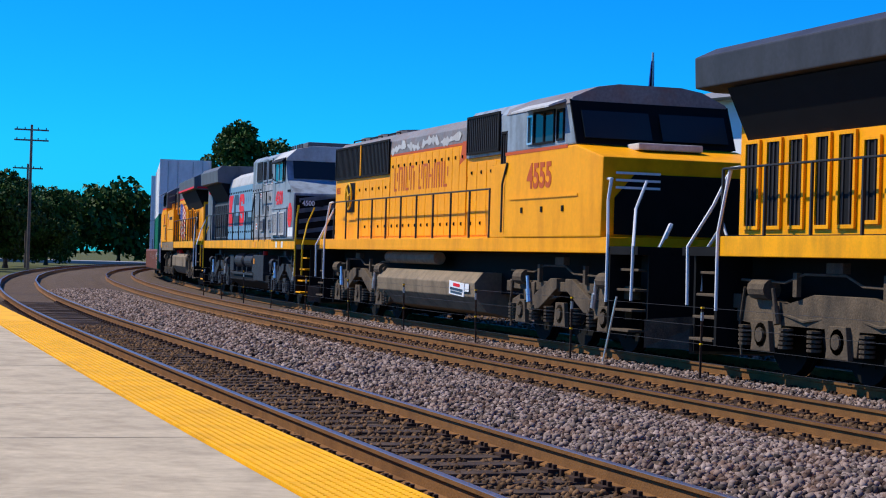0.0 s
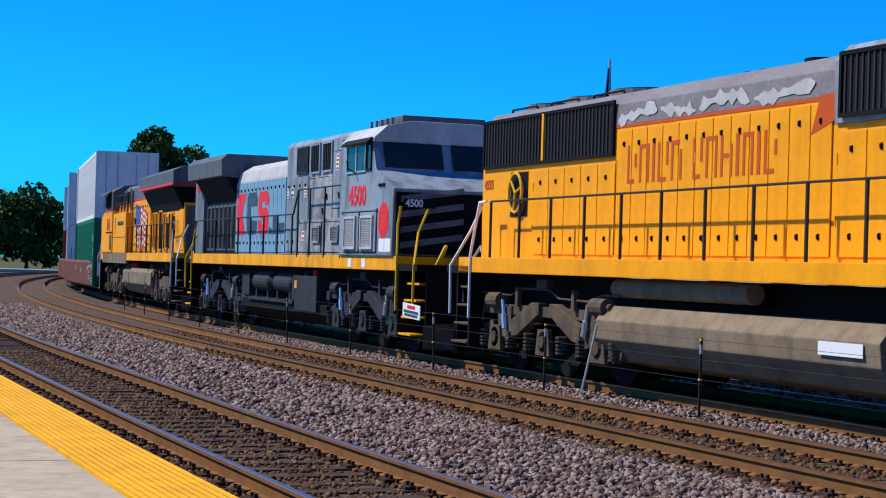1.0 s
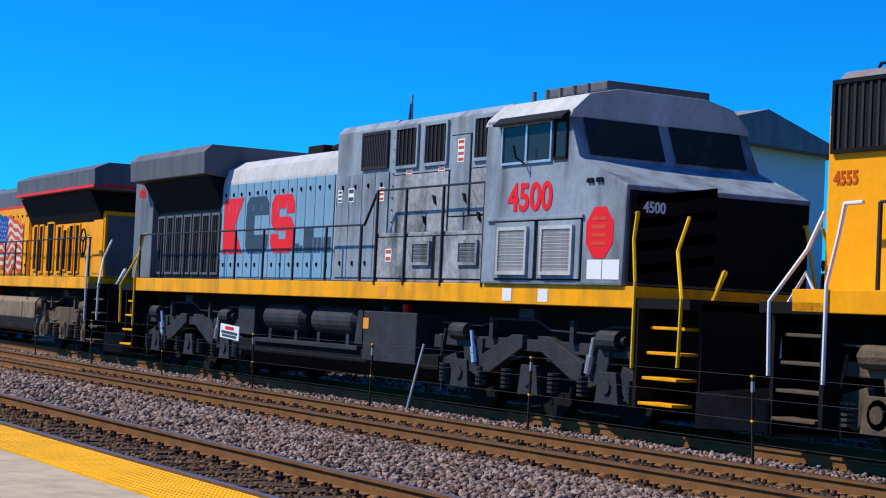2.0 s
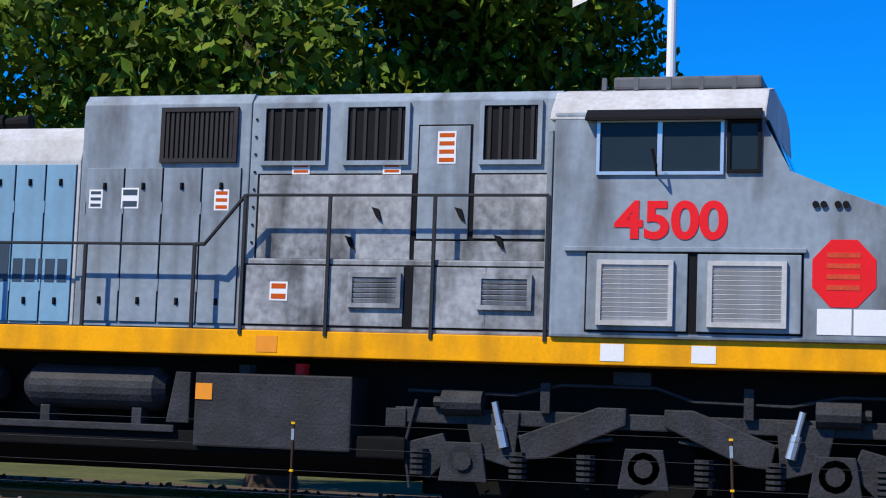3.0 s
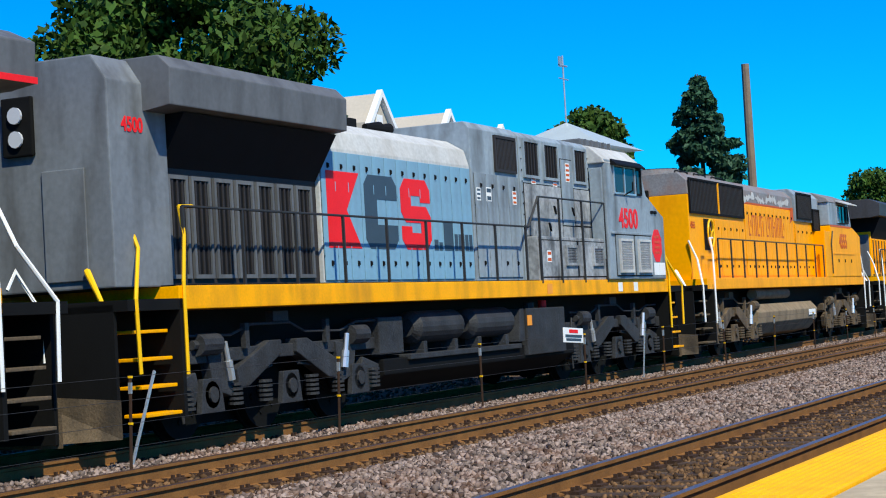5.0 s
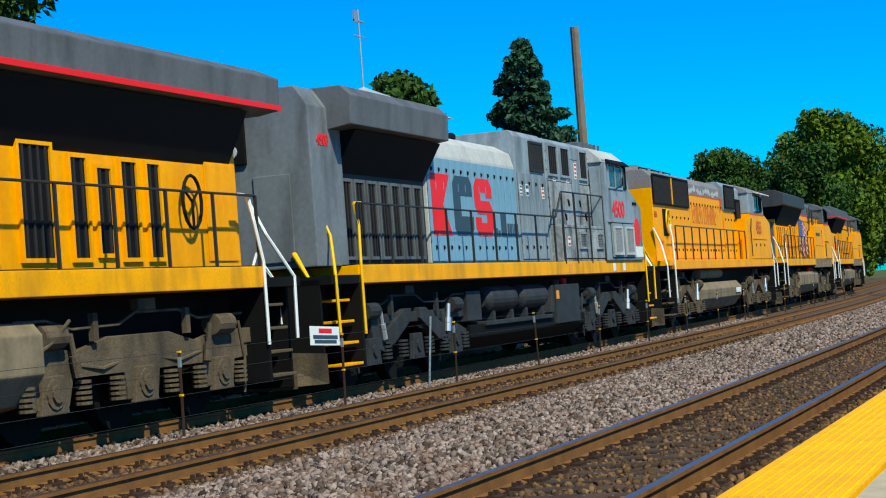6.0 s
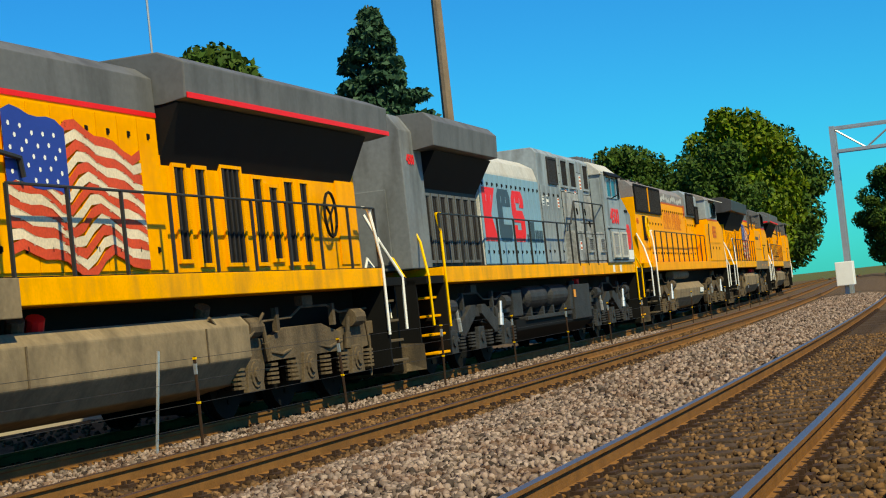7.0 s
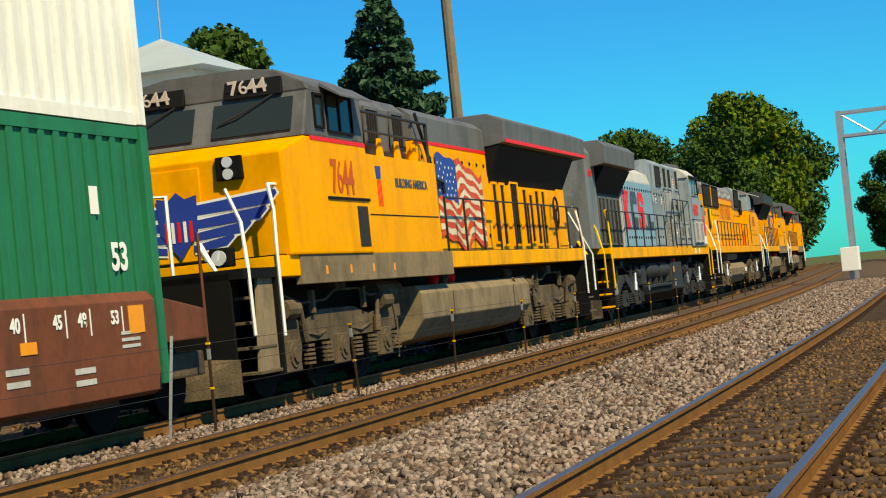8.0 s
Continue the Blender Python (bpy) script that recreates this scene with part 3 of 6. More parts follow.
def well_car(name, lower, upper, lower_label, upper_label):
    """One well with two stacked containers; x 0 is its front end."""
    w = tagged(new(name), "brown steel well car with white stencilling", "well car", "container wagons")
    L = 20.5
    s = -1
    part("well_floor", box(-L + 2.4, -2.4, -1.3, 1.3, 0.35, 0.5), M["well"], w)
    for y in (-1, 1):
        part("side_sill", prism_x(bmesh.new(), [(y * 1.36, 0.4), (y * 1.48, 0.45), (y * 1.48, 1.45), (y * 1.4, 1.55), (y * 1.36, 1.55)], -L + 1.9, -1.7, 0.01), M["well"], w)
    for x0, x1 in ((-1.9, -0.2), (-L + 0.2, -L + 2.1)):
        part("end_platform", prism_y(bmesh.new(), [(x0, 0.95), (x1, 0.95), (x1, 1.3), (x0, 1.55)], -1.4, 1.4, 0.02), M["well"], w)
        xm = (x0 + x1) / 2
        t = part("truck", box(xm - 1.2, xm + 1.2, -1.15, 1.15, 0.5, 0.8, 0.03), M["gear"], w)
        for dx in (-0.85, 0.85):
            for y in (-0.75, 0.75):
                wh = part("wheel", cyl(bmesh.new(), (xm + dx, y - 0.07, 0.47), (xm + dx, y + 0.07, 0.47), 0.46, 18), M["black"], t)
    for x, n in ((-2.75, "53"), (-3.45, "48"), (-3.95, "45"), (-4.75, "40")):
        lettering("length_mark", n, 0.2, M["white"], w, on_side(x, -1.486, 1.22, -1))
        part("mark_bar", box(x + 0.25, x + 0.27, -1.488, -1.482, 1.12, 1.4), M["white"], w)
    for x, z, k in ((-2.55, 0.95, 3), (-5.6, 1.1, 4), (-3.6, 0.62, 2), (-4.9, 0.7, 2), (-9, 1.0, 3), (-12, 1.1, 3)):
        bars_of_writing("stencil", w, x, x + 0.42, z, z + 0.18, -1.484, -1, M["pale"], k)
    part("amber_panel", box(-2.35, -2.0, -1.49, -1.482, 1.1, 1.4), M["amber"], w)
    part("amber_panel", box(-4.6, -4.3, -1.49, -1.482, 1.0, 1.12), M["amber"], w)
    part("end_ladder", tube(bmesh.new(), [(-0.25, -1.4, 0.5), (-0.25, -1.4, 2.2)], 0.02), M["well"], w)
    coupler(w, -0.2, 1)
    lo = container("container", lower, 16.15, lower_label, True)
    up = container("container", upper, 16.15, upper_label, False)
    return w, lo, up


# ---- trees ----
def foliage(name, centres, radii, count, size, material, parent, seed, squash=0.8):
    """Leaves as small two-triangle blades, gathered in clumps."""
    rg = np.random.RandomState(seed)
    centres, radii = np.array(centres, float), np.array(radii, float)
    k = rg.choice(len(centres), count, p=radii ** 2 / (radii ** 2).sum())
    d = rg.normal(size=(count, 3))
    d /= np.linalg.norm(d, axis=1)[:, None]
    rr = radii[k] * (0.45 + 0.6 * rg.rand(count) ** 0.6)
    c = centres[k] + d * rr[:, None] * np.array([1, 1, squash])
    a = rg.normal(size=(count, 3)) + d * 0.6
    a /= np.linalg.norm(a, axis=1)[:, None]
    u = np.cross(a, rg.normal(size=(count, 3)))
    u /= np.linalg.norm(u, axis=1)[:, None]
    w = np.cross(a, u)
    s = size * rg.uniform(0.6, 1.3, count)[:, None]
    v = np.stack([c - u * s, c + w * s * 0.55, c + u * s * 1.1, c - w * s * 0.55], 1)
    v[:, 2, 2] -= (size * 0.35)
    me = bpy.data.meshes.new(name)
    me.vertices.add(count * 4)
    me.vertices.foreach_set("co", v.reshape(-1))
    me.loops.add(count * 4)
    me.loops.foreach_set("vertex_index", np.arange(count * 4, dtype=np.int32))
    me.polygons.add(count)
    me.polygons.foreach_set("loop_start", np.arange(0, count * 4, 4, dtype=np.int32))
    me.update(calc_edges=True)
    me.materials.append(material)
    return part(name, me, material, parent)


def broad_tree(x, y, height, radius, base, count, leaf, material, seed, label, name="tree", z0=-0.4, clumps=48):
    rg = random.Random(seed)
    t = tagged(new(name), label, "tree", "trees beyond the railway")
    t.matrix_basis = pose(x, y, z0)
    trunk = bmesh.new()
    r = height * 0.022
    cyl(trunk, (0, 0, 0), (0.05, 0, base), r * 1.5, 10, r)
    cyl(trunk, (0.05, 0, base), (0, 0.1, height * 0.75), r, 8, r * 0.3)
    part("trunk", trunk, M["bark"], t)
    cs, rs = [], []
    mid = (base + height) / 2
    hh = (height - base) / 2
    for i in range(clumps):
        while True:
            p = Vector((rg.uniform(-1, 1), rg.uniform(-1, 1), rg.uniform(-1, 1)))
            if 0.35 < p.length < 1:
                break
        taper = 1.0 - 0.35 * max(0, p.z)
        c = (p.x * radius * 0.82 * taper, p.y * radius * 0.82 * taper, mid + p.z * hh * 0.86)
        cs.append(c)
        rs.append(radius * rg.uniform(0.16, 0.34))
    for c in cs[:12]:
        zb = base + (c[2] - base) * 0.4
        part("limb", cyl(bmesh.new(), (0, 0, max(base * 0.8, zb)), (c[0], c[1], c[2]), r * 0.45, 6, r * 0.12), M["bark"], t)
    foliage("crown", cs, rs, count, leaf, material, t, seed)
    return t


def conifer(x, y, height, radius, count, seed, label):
    rg = random.Random(seed)
    t = tagged(new("conifer"), label, "tree", "trees beyond the railway")
    t.matrix_basis = pose(x, y, -0.4)
    part("trunk", cyl(bmesh.new(), (0, 0, 0), (0, 0, height), height * 0.02, 8, 0.02), M["bark"], t)
    cs, rs = [], []
    for i in range(170):
        u = rg.random() ** 0.8
        a = rg.uniform(0, 6.28)
        rad = radius * (1 - u) ** 0.8 * rg.uniform(0.5, 1.05)
        cs.append((rad * math.cos(a), rad * math.sin(a), height * (0.12 + 0.86 * u) - rad * 0.15))
        rs.append(radius * 0.22 * (1.1 - 0.7 * u))
    foliage("crown", cs, rs, count, 0.12, M["needle"], t, seed, 0.45)
    return t


# ---- buildings and poles ----
def gabled_building():
    """Long pale building with a hipped shingle roof and three white gables."""
    b = tagged(new("house"), "long pale house with grey shingle roof and white gables", "house")
    b.matrix_basis = pose(42.0, 21.4, -1.25, 0, 0, 4)
    part("wall", box(-8.3, 8.0, 0, 7, 0, 5.2), M["siding"], b)
    r = bmesh.new()
    v = [r.verts.new(p) for p in ((-8.8, -0.5, 5.1), (8.5, -0.5, 5.1), (8.5, 7.5, 5.1), (-8.8, 7.5, 5.1), (-5.3, 3.5, 8.9), (5.6, 3.5, 8.6))]
    for f in ((0, 1, 5, 4), (1, 2, 5), (2, 3, 4, 5), (3, 0, 4), (0, 3, 2, 1)):
        r.faces.new([v[i] for i in f])
    part("roof", r, M["shingle"], b)
    for x, z in ((-4.8, 8.9), (0.2, 8.8), (4.7, 8.7)):
        g = part("gable", prism_y(bmesh.new(), [(x - 0.75, z - 1.5), (x + 0.75, z - 1.5), (x + 0.75, z - 0.85), (x, z), (x - 0.75, z - 0.85)], 0.6, 3.4), M["siding"], b)
        t = bmesh.new()
        for k in (-1, 1):
            prism_y(t, [(x, z + 0.1), (x + k * 0.95, z - 0.95), (x + k * 0.95, z - 1.15), (x, z - 0.1)], 0.45, 0.62)
        part("bargeboard", t, M["white"], g)
        part("window", box(x - 0.2, x + 0.2, 0.58, 0.6, z - 1.3, z - 0.6), M["white"], g)
    for x in np.arange(-7, 7.5, 2.5):
        w = part("window", box(x - 0.45, x + 0.45, -0.03, 0.0, 2.9, 4.3), M["glass"], b)
        part("sill", box(x - 0.55, x + 0.55, -0.1, -0.03, 2.8, 2.9), M["white"], w)


def cupola_building():
    c = tagged(new("cupola_house"), "small building with pale pyramid cupola and weather vane", "house")
    c.matrix_basis = pose(42.6, 15.9, -1.7)
    part("wall", box(-5, 3.5, -0.2, 5, -0.3, 5.6), M["siding"], c)
    part("roof", prism_x(bmesh.new(), [(-0.8, 5.5), (5.6, 5.5), (2.4, 6.7)], -5.5, 4.0), M["shingle"], c)
    part("cupola", box(-1.3, 1.3, 1.1, 3.7, 6.0, 7.7), M["white"], c)
    p = bmesh.new()
    v = [p.verts.new(q) for q in ((-1.75, 0.65, 7.7), (1.75, 0.65, 7.7), (1.75, 4.15, 7.7), (-1.75, 4.15, 7.7), (0, 2.4, 8.6))]
    for f in ((0, 1, 4), (1, 2, 4), (2, 3, 4), (3, 0, 4), (3, 2, 1, 0)):
        p.faces.new([v[i] for i in f])
    part("cupola_roof", p, M["copper"], c)
    w = tube(bmesh.new(), [(0, 2.4, 8.5), (0, 2.4, 10.6)], 0.025)
    tube(w, [(-0.35, 2.4, 9.9), (0.35, 2.4, 9.9)], 0.02)
    tube(w, [(-0.3, 2.4, 10.3), (0.3, 2.4, 10.3)], 0.03)
    bx(w, -0.3, -0.1, 2.38, 2.42, 10.25, 10.55)
    part("weather_vane", w, M["metal"], c)


def white_house():
    h = tagged(new("house"), "white clapboard house with sash window and flat eave", "house")
    h.matrix_basis = pose(-37, 24, 0.0, 0, 0, 12)
    part("wall", box(-4, 6, 0, 7, 0, 6.6), M["white"], h)
    part("roof", prism_x(bmesh.new(), [(-0.7, 6.5), (7.7, 6.5), (3.5, 7.5)], -4.6, 6.6), M["shingle"], h)
    for x in (-2.5, 0, 2.5, 4.6):
        for z in (1.2, 4.2):
            w = part("window", box(x - 0.45, x + 0.45, -0.04, 0, z, z + 1.5), M["glass"], h)
            part("frame", box(x - 0.55, x + 0.55, -0.02, 0.01, z - 0.1, z + 1.6), M["siding"], w)


def poles():
    def utility(x, y, h, label, arms, r=0.13, name="utility_pole"):
        p = tagged(new(name), label, "pole", "line poles")
        p.matrix_basis = pose(x, y, -0.4)
        part("shaft", cyl(bmesh.new(), (0, 0, 0), (0, 0, h), r, 10, r * 0.75), M["wood"], p)
        for z in arms:
            part("crossarm", box(-0.06, 0.06, -1.3, 1.3, h - z - 0.06, h - z + 0.06), M["wood"], p)
            for y2 in (-1.1, -0.5, 0.5, 1.1):
                part("insulator", cyl(bmesh.new(), (0, y2, h - z + 0.06), (0, y2, h - z + 0.2), 0.04, 6), M["gear_grey"], p)
        return p
    utility(58.5, 17.4, 10.6, "bare weathered wooden pole beside a conifer", (), 0.2)
    utility(-130.0, 11.0, 11.3, "dark wooden utility pole with two crossarms", (0.4, 1.2), 0.13)
    utility(-150.0, 12.5, 9.2, "far wooden utility pole with crossarm", (0.4,), 0.12)
    f = tagged(new("flagpole"), "white flagpole with a limp white flag", "flagpole", "flagpoles")
    f.matrix_basis = pose(-1.3, 17.0, -0.1)
    part("shaft", cyl(bmesh.new(), (0, 0, 0), (0, 0, 12), 0.09, 12, 0.05), M["white"], f)
    bm = bmesh.new()
    a, b = [], []
    for i in range(9):
        u = i / 8
        a.append(bm.verts.new((-1.5 * u, 0.12 * math.sin(u * 9), 9.4 - 0.7 * u)))
        b.append(bm.verts.new((-1.5 * u * 0.9 - 0.1, 0.14 * math.sin(u * 9 + 0.7), 8.1 - 1.0 * u)))
    for i in range(8):
        bm.faces.new((a[i], a[i + 1], b[i + 1], b[i]))
    bmesh.ops.solidify(bm, geom=bm.faces[:], thickness=0.01)
    part("flag", bm, M["white"], f, smooth=True)
    f = tagged(new("flagpole"), "thin flagpole with a small furled striped flag", "flagpole", "flagpoles")
    f.matrix_basis = pose(-29.5, 16.6, -1.8)
    part("shaft", cyl(bmesh.new(), (0, 0, 0), (0, 0, 8.3), 0.05, 8, 0.03), M["metal"], f)
    for i in range(5):
        part("fold", prism_x(bmesh.new(), [(-0.02 - 0.03 * i, 7.1 - 0.1 * i), (0.05 - 0.05 * i, 7.1 - 0.1 * i), (0.03, 8.1), (-0.04, 8.1)], -0.02, 0.02), M["flag_red" if i % 2 else "navy"], f)


def signal_bridge():
    g = tagged(new("signal_bridge"), "grey steel signal bridge over the tracks", "signal bridge")
    x, y = 95.0, 10.6
    for dx in (-0.35, 0.35):
        part("mast", box(x + dx - 0.09, x + dx + 0.09, y - 0.12, y + 0.12, -0.4, 7.8), M["metal"], g)
    for z in (6.6, 7.7):
        for dx in (-0.35, 0.35):
            part("chord", box(x + dx - 0.06, x + dx + 0.06, y - 16, y + 0.1, z - 0.07, z + 0.07), M["metal"], g)
    for i in range(11):
        a = y - i * 1.5
        part("brace", tube(bmesh.new(), [(x - 0.35, a, 6.6 if i % 2 else 7.7), (x - 0.35, a - 1.5, 7.7 if i % 2 else 6.6)], 0.05), M["metal"], g)
    c = tagged(new("relay_cabinet"), "pale metal relay cabinet on a mast foot", "cabinet")
    c.matrix_basis = pose(93.5, 10.6, -0.2)
    part("case", box(-0.4, 0.4, -0.4, 0.4, 0.5, 1.6, 0.03), M["white"], c)
    part("leg", box(-0.1, 0.1, -0.1, 0.1, -0.2, 0.5), M["metal"], c)


def platform_end():
    p = tagged(new("platform_post"), "dark platform-end post with small sign plates", "post")
    p.matrix_basis = pose(-47.5, 1.0 + bend(-47.5), 0.2)
    part("shaft", box(-0.06, 0.06, -0.06, 0.06, 0, 2.9, 0.01), M["black"], p)
    part("plate", box(-0.05, -0.03, -0.5, 0.3, 0.1, 1.9), M["black"], p)
    for y in (1.6, 2.3):
        q = tagged(new("sign_post"), "thin pole with a pale sign plate", "sign", "platform-end signs")
        q.matrix_basis = pose(-56, y + bend(-56), -0.3)
        part("shaft", cyl(bmesh.new(), (0, 0, 0), (0, 0, 3.0), 0.04, 8), M["metal"], q)
        part("plate", box(-0.02, 0.02, -0.2, 0.2, 2.0, 2.6), M["silver"], q)

# ---- locomotives: nose towards +x, rail top at z 0; s is the side (along y) that faces the platform ----
SPIN = []   # wheelsets: object, its middle, and which way it rolls in its own locomotive


def wheel_mesh():
    bm = cyl(bmesh.new(), (0, -0.75, 0), (0, 0.75, 0), 0.09, 10)
    for y in (-0.75, 0.75):
        cyl(bm, (0, y - 0.07, 0), (0, y + 0.07, 0), 0.52, 20)
        k = -1 if y > 0 else 1
        cyl(bm, (0, y + k * 0.05, 0), (0, y + k * 0.09, 0), 0.55, 20)
        for a in range(6):
            c, d = math.cos(a * 1.0472), math.sin(a * 1.0472)
            bx(bm, 0.3 * c - 0.03, 0.3 * c + 0.03, y - k * 0.07, y - k * 0.085, 0.3 * d - 0.03, 0.3 * d + 0.03)
        cyl(bm, (0, y - 0.11, 0), (0, y + 0.11, 0), 0.16, 10)
    return bm


def truck(parent, xc, s, m_frame, style, name_label):
    """A three-axle truck under a locomotive."""
    # core and wheels near-black, with the shade under the train in their colour
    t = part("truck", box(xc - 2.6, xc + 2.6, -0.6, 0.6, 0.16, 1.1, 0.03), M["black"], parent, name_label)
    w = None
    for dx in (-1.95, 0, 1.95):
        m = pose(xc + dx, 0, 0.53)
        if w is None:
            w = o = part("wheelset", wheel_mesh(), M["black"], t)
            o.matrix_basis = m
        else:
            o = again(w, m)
        SPIN.append((o, xc + dx, s))
    for yy in (s * 1.1, -s * 1.1):
        bm = bmesh.new()
        y0, y1 = yy - s * 0.0, yy + (s * 0.12 if yy * s > 0 else -s * 0.12)
        if style == "steer":
            prism_y(bm, [(xc - 2.75, 0.95), (xc - 2.75, 1.12), (xc + 2.75, 1.12), (xc + 2.75, 0.95)], y0, y1, 0.015)
            for k in (-1, 1):
                prism_y(bm, [(xc + k * 0.2, 1.18), (xc + k * 0.5, 1.18), (xc + k * 1.35, 0.85), (xc + k * 1.3, 0.6), (xc + k * 1.05, 0.62), (xc + k * 0.2, 1.0)], y0, y1 + (0.06 if y1 > 0 else -0.06), 0.015)
                prism_y(bm, [(xc + k * 1.35, 1.1), (xc + k * 1.95, 1.05), (xc + k * 1.85, 0.62), (xc + k * 1.4, 0.5)], y0, y1 + (0.03 if y1 > 0 else -0.03), 0.015)
                prism_y(bm, [(xc + k * 2.2, 0.85), (xc + k * 2.7, 0.72), (xc + k * 2.6, 0.42), (xc + k * 2.35, 0.35), (xc + k * 2.1, 0.6)], y0, y1, 0.015)
        else:
            prism_y(bm, [(xc - 2.75, 0.72), (xc - 2.75, 1.05), (xc - 2.1, 1.12), (xc - 1.4, 0.98), (xc - 0.7, 1.14), (xc + 0.7, 1.14), (xc + 1.4, 0.98), (xc + 2.1, 1.12),
                         (xc + 2.75, 1.05), (xc + 2.75, 0.72), (xc + 2.35, 0.72), (xc + 2.3, 0.4), (xc + 1.6, 0.4), (xc + 1.5, 0.72), (xc + 0.4, 0.72), (xc + 0.35, 0.38), (xc - 0.35, 0.38),
                         (xc - 0.4, 0.72), (xc - 1.5, 0.72), (xc - 1.6, 0.4), (xc - 2.3, 0.4), (xc - 2.35, 0.72)], y0, y1, 0.012)
        part("side_frame", bm, m_frame, t)
    ys = s * 1.24
    bm = cyl(bmesh.new(), (0, -0.05, 0), (0, 0.05, 0), 0.17, 12)
    cyl(bm, (0, s * 0.05, 0), (0, s * 0.08, 0), 0.1, 10)
    prism_y(bm, [(-0.27, -0.22), (0.27, -0.22), (0.2, 0.2), (-0.2, 0.2)], -0.05, 0.03, 0.01)
    ax = part("axle_box", bm, m_frame, t)
    ax.matrix_basis = pose(xc, ys, 0.56)
    for dx in (-1.95, 1.95):
        again(ax, pose(xc + dx, ys, 0.56))
    sp = bmesh.new()
    for k in range(5):
        cyl(sp, (0, 0, k * 0.06), (0, 0, k * 0.06 + 0.035), 0.1, 10)
    sp = part("spring", sp, m_frame, t)
    sp.matrix_basis = pose(xc - 0.62, ys, 0.4)
    for dx in (0.62, -1.35, 1.35, 2.45, -2.45):
        again(sp, pose(xc + dx, ys, 0.4))
    for k in (-1, 1):
        bm = cyl(bmesh.new(), (xc + k * 1.75, ys, 1.18), (xc + k * 2.2, ys, 1.18), 0.14, 12)
        cyl(bm, (xc + k * 2.2, ys, 1.18), (xc + k * 2.3, ys, 1.18), 0.06, 8)
        part("brake_cylinder", bm, m_frame, t, smooth=False)
        bm = cyl(bmesh.new(), (xc + k * 1.62, ys + s * 0.05, 1.2), (xc + k * 1.5, ys + s * 0.05, 0.72), 0.035, 8)
        cyl(bm, (xc + k * 1.56, ys + s * 0.05, 0.96), (xc + k * 1.5, ys + s * 0.05, 0.72), 0.055, 8)
        part("damper", bm, M["silver"] if style == "steer" else m_frame, t)
    z = 1.3
    part("brake_pipe", tube(bmesh.new(), [(xc - 2.6, ys, z), (xc - 1.4, ys, z - 0.02), (xc - 0.9, ys, z + 0.1), (xc + 0.1, ys, z + 0.1), (xc + 0.5, ys, z - 0.03), (xc + 1.5, ys, z - 0.05), (xc + 2.0, ys, z + 0.06), (xc + 2.6, ys, z + 0.06)], 0.018), m_frame, t)
    for k in (-1, 1):
        part("brake_rod", tube(bmesh.new(), [(xc + k * 0.35, ys - s * 0.05, 0.85), (xc + k * 0.9, ys, 0.78), (xc + k * 1.5, ys - s * 0.03, 0.86)], 0.022), m_frame, t)
        part("brake_shoe", prism_y(bmesh.new(), [(xc + k * 0.62, 0.3), (xc + k * 0.72, 0.3), (xc + k * 0.84, 0.62), (xc + k * 0.7, 0.72)], s * 0.85, s * 1.0, 0.01), M["black"], t)
        part("bracket", box(xc + k * 2.62, xc + k * 2.85, ys - s * 0.2, ys, 0.9, 1.1, 0.01), m_frame, t)
        part("hanger", box(xc + k * 1.02, xc + k * 1.12, ys - s * 0.02, ys + s * 0.05, 1.1, 1.42), m_frame, t)
    part("valve_box", box(xc - 0.35, xc + 0.05, ys - s * 0.1, ys + s * 0.02, 1.42, 1.56, 0.01), m_frame, t)
    part("sand_pipe", tube(bmesh.new(), [(xc - 2.5, ys, 1.2), (xc - 2.62, ys, 0.7), (xc - 2.55, ys, 0.25)], 0.02), m_frame, t)


def coupler(parent, x, k):
    bm = box(x, x + k * 0.45, -0.1, 0.1, 0.75, 0.98, 0.02)
    bx(bm, x + k * 0.4, x + k * 0.62, -0.16, 0.13, 0.68, 1.04, 0.04)
    part("coupler", bm, M["gear"], parent)
    for y in (-0.35, 0.3, 0.45):
        part("air_hose", tube(bmesh.new(), [(x, y, 1.05), (x + k * 0.25, y, 0.95), (x + k * 0.42, y, 0.6), (x + k * 0.6, y, 0.42)], 0.025), M["black"], parent)


